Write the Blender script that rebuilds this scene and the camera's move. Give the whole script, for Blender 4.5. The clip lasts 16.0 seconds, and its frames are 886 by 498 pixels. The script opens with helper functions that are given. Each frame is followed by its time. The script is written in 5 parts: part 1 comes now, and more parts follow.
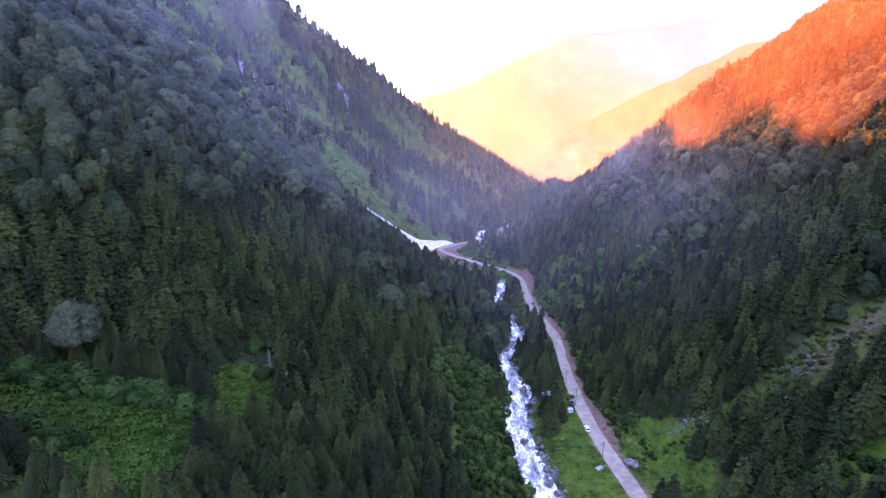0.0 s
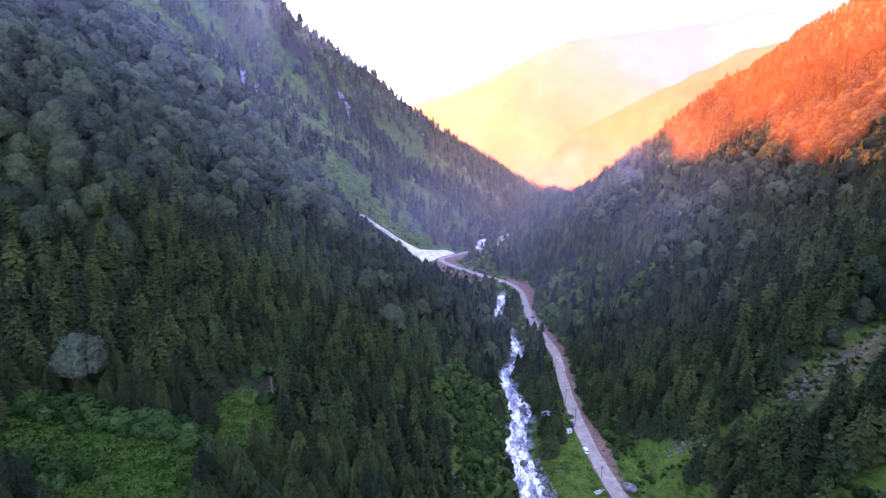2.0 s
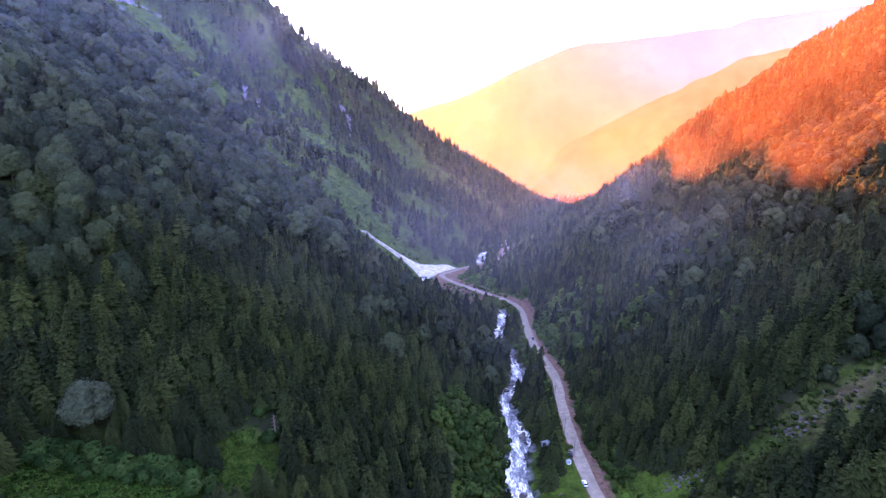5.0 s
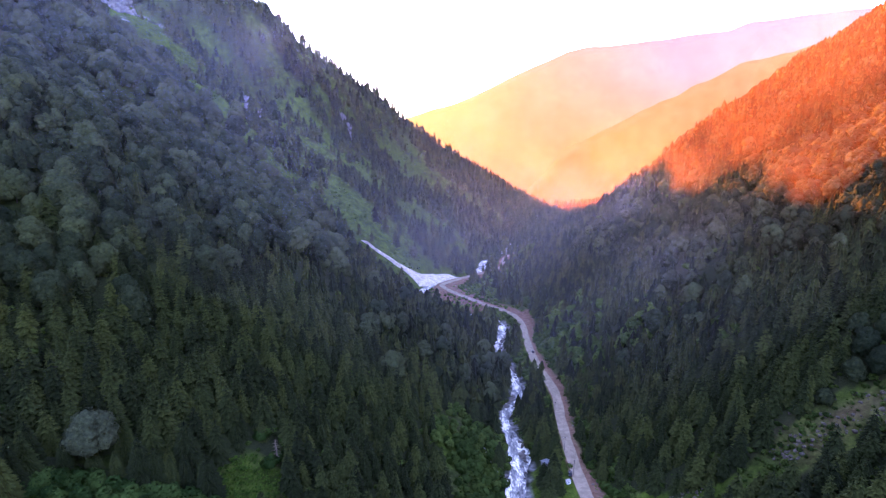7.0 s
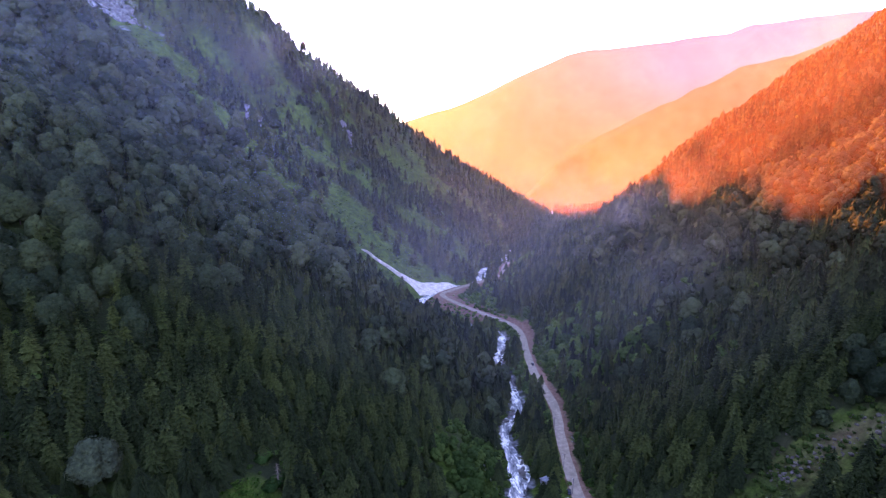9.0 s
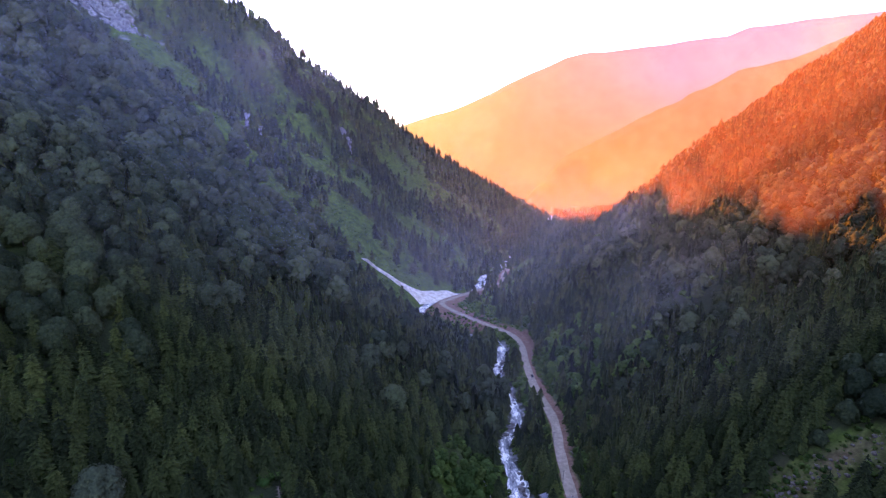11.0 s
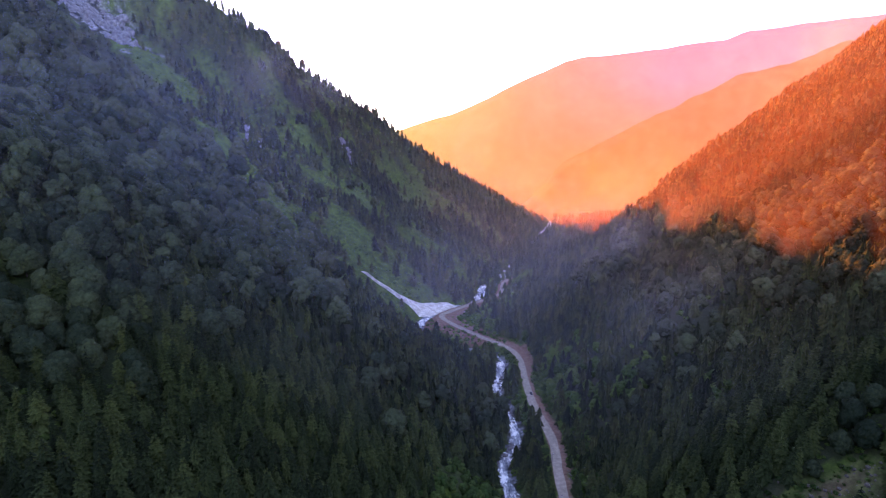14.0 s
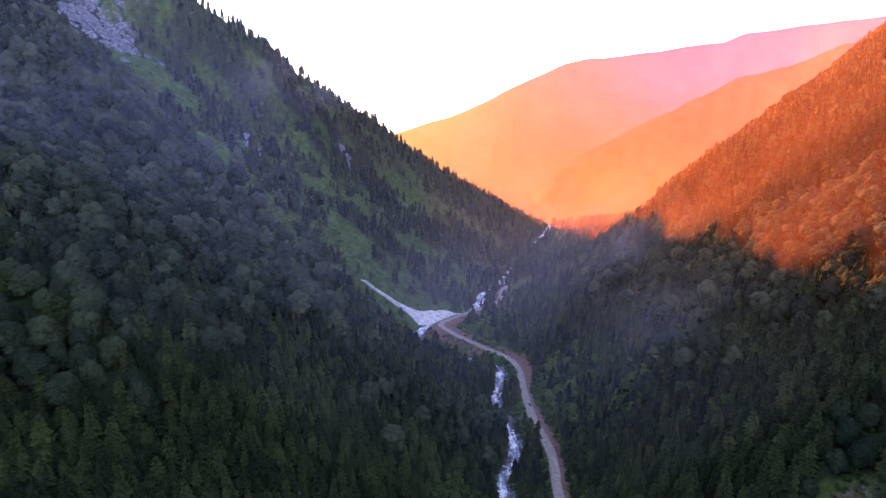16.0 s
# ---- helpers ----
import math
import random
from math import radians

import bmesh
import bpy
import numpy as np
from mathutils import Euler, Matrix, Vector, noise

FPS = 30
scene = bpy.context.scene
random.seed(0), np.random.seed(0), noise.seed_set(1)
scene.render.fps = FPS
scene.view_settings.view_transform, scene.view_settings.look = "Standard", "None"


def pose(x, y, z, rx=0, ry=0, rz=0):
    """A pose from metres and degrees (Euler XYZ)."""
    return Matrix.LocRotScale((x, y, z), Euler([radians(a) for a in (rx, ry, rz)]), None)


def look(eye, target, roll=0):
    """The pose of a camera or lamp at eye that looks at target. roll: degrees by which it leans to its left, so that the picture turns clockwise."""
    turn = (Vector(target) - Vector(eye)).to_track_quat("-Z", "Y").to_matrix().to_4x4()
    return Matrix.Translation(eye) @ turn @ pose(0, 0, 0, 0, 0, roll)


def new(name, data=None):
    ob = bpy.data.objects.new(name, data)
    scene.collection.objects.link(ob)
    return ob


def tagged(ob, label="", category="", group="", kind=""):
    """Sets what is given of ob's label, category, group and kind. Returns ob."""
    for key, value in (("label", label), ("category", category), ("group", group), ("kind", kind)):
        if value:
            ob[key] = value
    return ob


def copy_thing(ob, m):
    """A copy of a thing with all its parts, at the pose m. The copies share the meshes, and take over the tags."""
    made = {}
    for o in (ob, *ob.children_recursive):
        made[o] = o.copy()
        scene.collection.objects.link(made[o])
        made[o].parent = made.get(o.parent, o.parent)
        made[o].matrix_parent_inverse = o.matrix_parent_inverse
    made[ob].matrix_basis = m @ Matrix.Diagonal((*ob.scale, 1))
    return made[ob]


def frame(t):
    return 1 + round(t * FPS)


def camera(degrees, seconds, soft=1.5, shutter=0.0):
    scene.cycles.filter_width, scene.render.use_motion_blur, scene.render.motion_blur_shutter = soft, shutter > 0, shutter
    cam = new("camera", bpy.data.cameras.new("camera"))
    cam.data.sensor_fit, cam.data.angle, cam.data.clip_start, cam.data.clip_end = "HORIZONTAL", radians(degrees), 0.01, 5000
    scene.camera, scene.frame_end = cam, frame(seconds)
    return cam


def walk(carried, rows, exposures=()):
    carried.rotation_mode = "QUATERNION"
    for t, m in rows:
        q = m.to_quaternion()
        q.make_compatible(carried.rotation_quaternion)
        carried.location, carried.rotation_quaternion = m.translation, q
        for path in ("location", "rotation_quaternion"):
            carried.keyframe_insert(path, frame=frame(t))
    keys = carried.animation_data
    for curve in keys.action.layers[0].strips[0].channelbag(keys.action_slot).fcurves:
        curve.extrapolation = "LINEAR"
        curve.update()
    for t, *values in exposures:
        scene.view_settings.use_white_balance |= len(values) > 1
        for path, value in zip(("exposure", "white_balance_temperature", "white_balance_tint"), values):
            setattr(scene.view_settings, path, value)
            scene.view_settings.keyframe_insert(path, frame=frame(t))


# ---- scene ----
cam = camera(79.5, 16.0, 1.2)
EXPOSURE = 4.3
METRES, EYE, TILT, LEAN, TURN = 72.0, 130.0, -14.5, 0.0, 0.0
ROWS = [
    (0.0, 0.0, 0.0, 0.0, 0.0, 0.0, -0.0),
    (0.5, 0.0002, -0.0084, 0.0309, 0.02, 0.09, -0.05),
    (1.0, 0.0008, -0.0168, 0.0614, 0.04, 0.15, -0.04),
    (1.5, 0.0015, -0.0249, 0.0925, 0.06, 0.21, -0.03),
    (2.0, 0.0026, -0.0331, 0.1236, 0.07, 0.28, -0.02),
    (2.5, 0.0036, -0.0405, 0.1557, 0.1, 0.31, -0.0),
    (3.0, 0.0047, -0.0481, 0.1868, 0.12, 0.4, -0.02),
    (3.5, 0.0051, -0.0564, 0.2183, 0.13, 0.5, -0.06),
    (4.0, 0.0053, -0.0641, 0.2497, 0.14, 0.56, -0.04),
    (6.5, 0.0119, -0.105, 0.3996, 0.25, 0.96, 0.09),
    (7.0, 0.0128, -0.1128, 0.4307, 0.27, 1.0, 0.09),
    (7.5, 0.0144, -0.1204, 0.4615, 0.28, 1.05, 0.08),
    (8.0, 0.0139, -0.1282, 0.4916, 0.27, 1.09, 0.1),
    (8.5, 0.0156, -0.1362, 0.5214, 0.29, 1.15, 0.13),
    (9.0, 0.0168, -0.1432, 0.5512, 0.3, 1.19, 0.15),
    (11.5, 0.0206, -0.183, 0.6995, 0.28, 1.4, 0.32),
    (12.0, 0.0218, -0.191, 0.7297, 0.28, 1.44, 0.33),
    (12.5, 0.0219, -0.1986, 0.7606, 0.27, 1.47, 0.33),
    (13.0, 0.0239, -0.2058, 0.7899, 0.28, 1.51, 0.37),
    (13.5, 0.0248, -0.2126, 0.819, 0.26, 1.55, 0.4),
    (14.0, 0.0268, -0.221, 0.8485, 0.25, 1.58, 0.43),
    (14.5, 0.0257, -0.2278, 0.8771, 0.22, 1.62, 0.46),
    (15.0, 0.0276, -0.2351, 0.9079, 0.21, 1.65, 0.46),
    (15.5, 0.0294, -0.2432, 0.9381, 0.2, 1.68, 0.48),
    (16.0, 0.0303, -0.2505, 0.9672, 0.18, 1.71, 0.51),
]
walk(cam, [(t, pose(0, 0, EYE, TILT, LEAN, TURN) @ pose(METRES * x, METRES * y, METRES * z, 90 + pitch, roll, yaw)) for t, x, y, z, yaw, pitch, roll in ROWS],
     [(0.0, EXPOSURE + 0.72, 5850, 67), (8.0, EXPOSURE + 0.22, 5850, 63), (16.0, EXPOSURE - 0.38, 5870, 60)])

# ---- light ----
SUN_LEFT, SUN_HIGH = 25.0, 7.6          # degrees left of the valley's line, and above the horizon
world = bpy.data.worlds.new("world")
scene.world = world
world.use_nodes = True
wn = world.node_tree
sky = wn.nodes.new("ShaderNodeTexSky")
sky.sky_type, sky.sun_disc = "NISHITA", False
sky.sun_elevation, sky.sun_rotation = radians(SUN_HIGH), radians(-SUN_LEFT)
sky.altitude, sky.dust_density, sky.ozone_density = 1600, 0.3, 1.2
wn.links.new(sky.outputs[0], wn.nodes["Background"].inputs[0])
wn.nodes["Background"].inputs[1].default_value = 0.088

sun_way = Vector((-math.sin(radians(SUN_LEFT)) * math.cos(radians(SUN_HIGH)),
                  math.cos(radians(SUN_LEFT)) * math.cos(radians(SUN_HIGH)), math.sin(radians(SUN_HIGH))))
lamp = bpy.data.lights.new("sun", "SUN")
lamp.energy, lamp.angle, lamp.color = 3.2, radians(0.5), (1.0, 0.3, 0.02)
new("sun", lamp).matrix_world = look(sun_way * 900, (0, 0, 0))


FAR_GLOW = 0.043                          # emission painted as sunlit haze on the far mountain and ridge
HAZE = 0.04                             # how much of the light behind it a veil of haze takes


# ---- materials ----
def material(name, rough=0.8):
    m = bpy.data.materials.new(name)
    m.use_nodes = True
    nodes, links = m.node_tree.nodes, m.node_tree.links
    bsdf = nodes["Principled BSDF"]
    bsdf.inputs["Roughness"].default_value = rough
    bsdf.inputs["Specular IOR Level"].default_value = 0.25
    return m, nodes, links, bsdf


def noise_node(nodes, links, scale, detail=5, rough=0.6, coords=None):
    n = nodes.new("ShaderNodeTexNoise")
    n.inputs["Scale"].default_value, n.inputs["Detail"].default_value = scale, detail
    n.inputs["Roughness"].default_value = rough
    if coords is None:
        g = nodes.new("ShaderNodeNewGeometry")
        coords = g.outputs["Position"]
    links.new(coords, n.inputs["Vector"])
    return n


def ramp(nodes, links, fac, stops):
    r = nodes.new("ShaderNodeValToRGB")
    while len(r.color_ramp.elements) < len(stops):
        r.color_ramp.elements.new(0.5)
    for e, (p, c) in zip(r.color_ramp.elements, stops):
        e.position, e.color = p, (*c, 1)
    links.new(fac, r.inputs[0])
    return r


def mix(nodes, links, fac, a, b, blend="MIX"):
    n = nodes.new("ShaderNodeMix")
    n.data_type, n.blend_type = "RGBA", blend
    for slot, v in ((0, fac), (6, a), (7, b)):
        if isinstance(v, (int, float)):
            n.inputs[slot].default_value = v
        elif isinstance(v, tuple):
            n.inputs[slot].default_value = (*v, 1)
        else:
            links.new(v, n.inputs[slot])
    return n.outputs[2]


def bump(nodes, links, height, bsdf, strength, distance):
    b = nodes.new("ShaderNodeBump")
    b.inputs["Strength"].default_value, b.inputs["Distance"].default_value = strength, distance
    links.new(height, b.inputs["Height"])
    links.new(b.outputs[0], bsdf.inputs["Normal"])


def plain(name, stops, scale, rough=0.8, bump_strength=0.5, bump_distance=0.05, metallic=0.0):
    """A surface with two scales of noise in its colour and relief."""
    m, nodes, links, bsdf = material(name, rough)
    a = noise_node(nodes, links, scale)
    b = noise_node(nodes, links, scale * 7.3)
    f = nodes.new("ShaderNodeMath")
    f.operation = "MULTIPLY_ADD"
    links.new(b.outputs[0], f.inputs[0])
    f.inputs[1].default_value = 0.4
    links.new(a.outputs[0], f.inputs[2])
    s = nodes.new("ShaderNodeMath")
    s.operation = "SUBTRACT"
    links.new(f.outputs[0], s.inputs[0])
    s.inputs[1].default_value = 0.2
    r = ramp(nodes, links, s.outputs[0], stops)
    links.new(r.outputs[0], bsdf.inputs["Base Color"])
    bsdf.inputs["Metallic"].default_value = metallic
    bump(nodes, links, f.outputs[0], bsdf, bump_strength, bump_distance)
    return m


def foliage(name, dark, mid, light, through_light, rough=0.7, mottle=0.7, young=None):
    """Leaves or needles: a tint for each tree, mottling, and light that shines through."""
    m, nodes, links, bsdf = material(name, rough)
    bsdf.inputs["Specular IOR Level"].default_value = 0.03
    at = nodes.new("ShaderNodeAttribute")
    at.attribute_name = "tint"
    info = nodes.new("ShaderNodeObjectInfo")
    add = nodes.new("ShaderNodeMath")
    add.operation = "ADD"
    links.new(at.outputs["Fac"], add.inputs[0])
    links.new(info.outputs["Random"], add.inputs[1])
    fr = nodes.new("ShaderNodeMath")
    fr.operation = "FRACT"
    links.new(add.outputs[0], fr.inputs[0])
    n = noise_node(nodes, links, 0.9, 3)
    mm = nodes.new("ShaderNodeMath")
    mm.operation = "MULTIPLY_ADD"
    links.new(n.outputs[0], mm.inputs[0])
    mm.inputs[1].default_value = mottle
    sub = nodes.new("ShaderNodeMath")
    sub.operation = "MULTIPLY_ADD"
    links.new(fr.outputs[0], sub.inputs[0])
    sub.inputs[1].default_value, sub.inputs[2].default_value = 0.75, 0.13 - 0.5 * mottle
    links.new(sub.outputs[0], mm.inputs[2])
    r = ramp(nodes, links, mm.outputs[0], [(0.1, dark), (0.5, mid), (0.95, light)])
    links.new(r.outputs[0], bsdf.inputs["Base Color"])
    colour = r.outputs[0]
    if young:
        # lighter young growth towards the tips of the boughs, painted shade inside the crown
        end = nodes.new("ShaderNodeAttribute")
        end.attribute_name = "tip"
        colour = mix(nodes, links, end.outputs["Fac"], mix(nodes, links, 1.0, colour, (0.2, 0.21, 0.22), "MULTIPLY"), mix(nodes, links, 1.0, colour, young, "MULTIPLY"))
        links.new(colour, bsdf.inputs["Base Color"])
    t = nodes.new("ShaderNodeBsdfTranslucent")
    links.new(mix(nodes, links, 1.0, colour, (1.5, 1.35, 0.6), "MULTIPLY"), t.inputs[0])
    s = nodes.new("ShaderNodeMixShader")
    s.inputs[0].default_value = through_light
    links.new(bsdf.outputs[0], s.inputs[1])
    links.new(t.outputs[0], s.inputs[2])
    links.new(s.outputs[0], nodes["Material Output"].inputs[0])
    return m


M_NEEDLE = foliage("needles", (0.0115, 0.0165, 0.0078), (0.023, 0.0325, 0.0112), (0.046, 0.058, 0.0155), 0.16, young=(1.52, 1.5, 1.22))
M_LEAF = foliage("leaves", (0.016, 0.025, 0.0115), (0.031, 0.044, 0.0185), (0.061, 0.077, 0.029), 0.3, 0.7, 1.3)
M_WILLOW = foliage("willow_leaves", (0.026, 0.036, 0.018), (0.052, 0.066, 0.032), (0.096, 0.113, 0.053), 0.2, 0.7, 1.3)
M_SHRUB = foliage("shrub_leaves", (0.022, 0.046, 0.01), (0.043, 0.083, 0.016), (0.08, 0.124, 0.025), 0.35)
M_BARK = plain("bark", [(0.3, (0.05, 0.036, 0.027)), (0.7, (0.12, 0.09, 0.07))], 3.0, 0.9)
M_ROAD = plain("dirt_road", [(0.25, (0.15, 0.115, 0.07)), (0.5, (0.23, 0.18, 0.112)), (0.75, (0.315, 0.252, 0.162))], 0.35, 0.95)
M_ROCK = plain("grey_rock", [(0.25, (0.05, 0.043, 0.033)), (0.5, (0.105, 0.09, 0.07)), (0.75, (0.21, 0.182, 0.145))], 0.6, 0.85, 0.8, 0.2)
M_SNOW = plain("old_snow", [(0.3, (0.3, 0.23, 0.15)), (0.5, (0.53, 0.45, 0.32)), (0.7, (0.76, 0.67, 0.49))], 0.2, 0.7, 0.8, 0.5)


# ---- the lie of the land ----
def river_z(y):
    return np.interp(y, [-200, 100, 180, 250, 300, 450, 600, 790, 1305, 2500], [14, 1, -5, -10, -14, -22, -29, -44, -81, -160])


RIVER = [(40, 60), (39, 134), (37, 162), (33, 209), (40, 250), (36, 288), (49, 327), (48, 370), (44, 404), (49, 434), (52, 467), (38, 490), (6, 505), (-28, 557), (-19, 605), (4, 645), (37, 664), (61, 769), (86, 815), (149, 1020), (235, 1309), (349, 1693)]
ROAD = [(70, 60), (68, 124), (67, 156), (65, 181), (64, 209), (65, 240), (68, 278), (72, 317), (68, 363), (68, 404), (70, 452), (64, 485), (39, 519), (10, 562), (-3, 592), (9, 614), (33, 645), (74, 697), (88, 766), (100, 800)]


def way_points(points, step):
    """A smooth line through the corners of a river or a road, with a point every step metres."""
    p = np.array(points, float)
    q = []
    for i in range(len(p) - 1):
        a, b, c, d = p[max(i - 1, 0)], p[i], p[i + 1], p[min(i + 2, len(p) - 1)]
        for u in np.arange(0, 1, step / max(np.linalg.norm(c - b), step)):
            q.append(0.5 * (2 * b + (c - a) * u + (2 * a - 5 * b + 4 * c - d) * u * u + (3 * b - a - 3 * c + d) * u ** 3))
    q.append(p[-1])
    return np.array(q)


RIVER_LINE, ROAD_LINE = way_points(RIVER, 4), way_points(ROAD, 4)


def nearest(x, y, line):
    """Distance to a line of points, and the y of the nearest of them."""
    best, at = np.full(x.shape, 1e9), np.zeros(x.shape)
    for a, b in zip(line[:-1], line[1:]):
        e = b - a
        u = np.clip(((x - a[0]) * e[0] + (y - a[1]) * e[1]) / (e @ e), 0, 1)
        d = np.hypot(x - a[0] - u * e[0], y - a[1] - u * e[1])
        closer = d < best
        best, at = np.where(closer, d, best), np.where(closer, a[1] + u * e[1], at)
    return best, at


rng = np.random.default_rng(7)
LATTICE = rng.random((256, 256))


def soft_noise(x, y, size):
    """Value noise, -1 to 1, with hills about size metres apart."""
    u, v = x / size + 311.7, y / size + 173.3
    i, j = np.floor(u).astype(int), np.floor(v).astype(int)
    fu, fv = u - i, v - j
    fu, fv = fu * fu * (3 - 2 * fu), fv * fv * (3 - 2 * fv)
    g = lambda a, b: LATTICE[a % 256, b % 256]
    return 2 * ((g(i, j) * (1 - fu) + g(i + 1, j) * fu) * (1 - fv) + (g(i, j + 1) * (1 - fu) + g(i + 1, j + 1) * fu) * fv) - 1


def step(a, b, v):
    u = np.clip((v - a) / (b - a), 0, 1)
    return u * u * (3 - 2 * u)


def soft_min(a, b, k):
    h = np.clip(0.5 + 0.5 * (b - a) / k, 0, 1)
    return b * (1 - h) + a * h - k * h * (1 - h)


def gully_y(x):
    return 560 + 0.4 * np.clip(-x, 0, 900)


def strip_y(x):
    return 475 + 0.5 * np.clip(-x, 0, 900)


def left_crest(y):
    return np.interp(y, [800, 880, 922, 1094, 1222, 1335, 1416, 1476, 1566, 1650, 1722, 2500], [700, 440, 341, 292, 220, 150, 92, 36, -44, -100, -140, -200])


def crest_y(x):
    return np.interp(x, [150, 238, 320, 373, 450, 520, 600, 720, 860, 1000, 1400], [660, 620, 675, 705, 765, 830, 910, 1020, 1160, 1300, 1700])


def land(x, y):
    """Height of the ground."""
    x, y = np.asarray(x, float), np.asarray(y, float)
    zr = river_z(y)
    foot_l = np.interp(y, [0, 209, 400, 450, 472, 510, 560, 640, 767, 850, 960, 1053, 1309, 1700, 2600], [22, 20, 32, 12, -4, -26, -42, -22, 44, 70, 92, 104, 200, 345, 730])
    foot_r = np.interp(y, [0, 140, 200, 472, 630, 757, 858, 1309, 1590, 1900, 2600], [100, 92, 80, 78, 80, 100, 105, 268, 360, 540, 1250])
    left, right = np.maximum(0, foot_l - x), np.maximum(0, x - foot_r)
    # the left side: a terrace, a spur, a gully, and a steep mountain whose crest falls away down the valley
    slope = np.interp(y, [100, 150, 180, 230, 265, 300, 350, 415, 440, 480, 540, 590, 650, 700], [0.44, 0.46, 0.52, 0.58, 0.64, 0.645, 0.62, 0.57, 0.62, 0.8, 0.95, 0.93, 0.74, 0.7])
    q = np.clip(-x, 0, 900)
    up = slope * np.minimum(left, 200) + 0.5 * (slope + 0.72) * np.maximum(0, left - 200)
    up = up + 0.8 * step(830, 930, y) * np.maximum(0, left - 240)
    on = step(5, 90, left)
    up = up + on * (10 * np.exp(-((y - 345 - 0.45 * q) / 50) ** 2) + 18 * np.exp(-((x + 228) / 55) ** 2 - ((y - 325) / 55) ** 2) + 20 * step(75, 170, left) * np.exp(-((y - strip_y(x)) / 45) ** 2)) - on * 15 * np.exp(-((y - gully_y(x)) / 38) ** 2)
    crest = left_crest(y)
    up_l = soft_min(zr + 3 + up, crest + 6 * soft_noise(x, y, 60), 14)
    up_l = np.where(left > 0, up_l, zr + 3)
    # the right side
    up_r = zr + 4 + 0.72 * right + 20 * np.exp(-((y - 400) / 75) ** 2) * step(0, 60, right) * (1 - step(90, 150, right))
    up_r = up_r + 12 * np.exp(-((y - 840) / 90) ** 2) * step(0, 30, right) * (1 - step(60, 160, right)) + 0.05 * np.clip(y - 520, 0, 110) * step(150, 300, right)
    up_r = up_r - 0.13 * np.clip(y - 660, 0, 300) * step(120, 320, right)
    up_r = up_r - 0.15 * np.clip(right - 150, 0, 160) * np.exp(-((y - 420) / 90) ** 2)
    up_r = up_r + 17 * np.exp(-((y - 605) / 60) ** 2) * step(25, 90, right) * (1 - step(220, 320, right)) - 14 * step(430, 520, x)
    # the crest of the near right mountain, and a side valley behind it
    behind = np.maximum(0, y - crest_y(x)) * step(170, 260, x)
    up_r = np.where(behind > 0, np.maximum(up_r - 0.9 * behind, np.minimum(up_r, zr + 4 + 0.1 * right)), up_r)
    high = np.interp(y, [600, 1100, 1500, 1900], [620, 560, 470, 380])
    up_r = soft_min(up_r, high, 40)
    z = np.where(left > 0, up_l, np.where(right > 0, up_r, zr + 3.2))
    z = z - 0.9 * np.clip(y - 2000, 0, 1900)
    far = np.clip((left + right) / 120, 0, 1)
    z = z + far * (7 * soft_noise(x, y, 90) + 3 * soft_noise(x, y, 31)) + (0.25 + far) * (0.9 * soft_noise(x, y, 11))
    # beds of the river and of the road
    d, at = nearest(x, y, RIVER_LINE)
    z = z + (river_z(at) - 1.2 - z) * (1 - step(5, 15, d))
    d, at = nearest(x, y, ROAD_LINE)
    bank = np.where(z > river_z(at) + 5, 9, 14)
    return z + (river_z(at) + 5 - z) * (1 - step(4.0, bank, d))


def graded(stops):
    """Grid lines from (start, end, step) runs."""
    return np.concatenate([np.arange(a, b, s) for a, b, s in stops])


def mesh_object(name, verts, faces, mat, smooth=True, tint=None, parent=None):
    me = bpy.data.meshes.new(name)
    verts, faces = np.asarray(verts, np.float32), np.asarray(faces, np.int32)
    n = faces.shape[1]
    me.vertices.add(len(verts))
    me.vertices.foreach_set("co", verts.ravel())
    me.loops.add(faces.size)
    me.loops.foreach_set("vertex_index", faces.ravel())
    me.polygons.add(len(faces))
    me.polygons.foreach_set("loop_start", np.arange(0, faces.size, n, dtype=np.int32))
    me.polygons.foreach_set("use_smooth", np.full(len(faces), smooth))
    if tint is not None:
        me.attributes.new("tint", "FLOAT", "POINT").data.foreach_set("value", np.asarray(tint, np.float32))
    me.update(calc_edges=True)
    me.validate()
    me.materials.append(mat)
    ob = new(name, me)
    ob.parent = parent
    return ob


def grid_faces(rows, cols):
    i = np.arange(rows * cols).reshape(rows, cols)
    return np.stack([i[:-1, :-1], i[:-1, 1:], i[1:, 1:], i[1:, :-1]], -1).reshape(-1, 4)


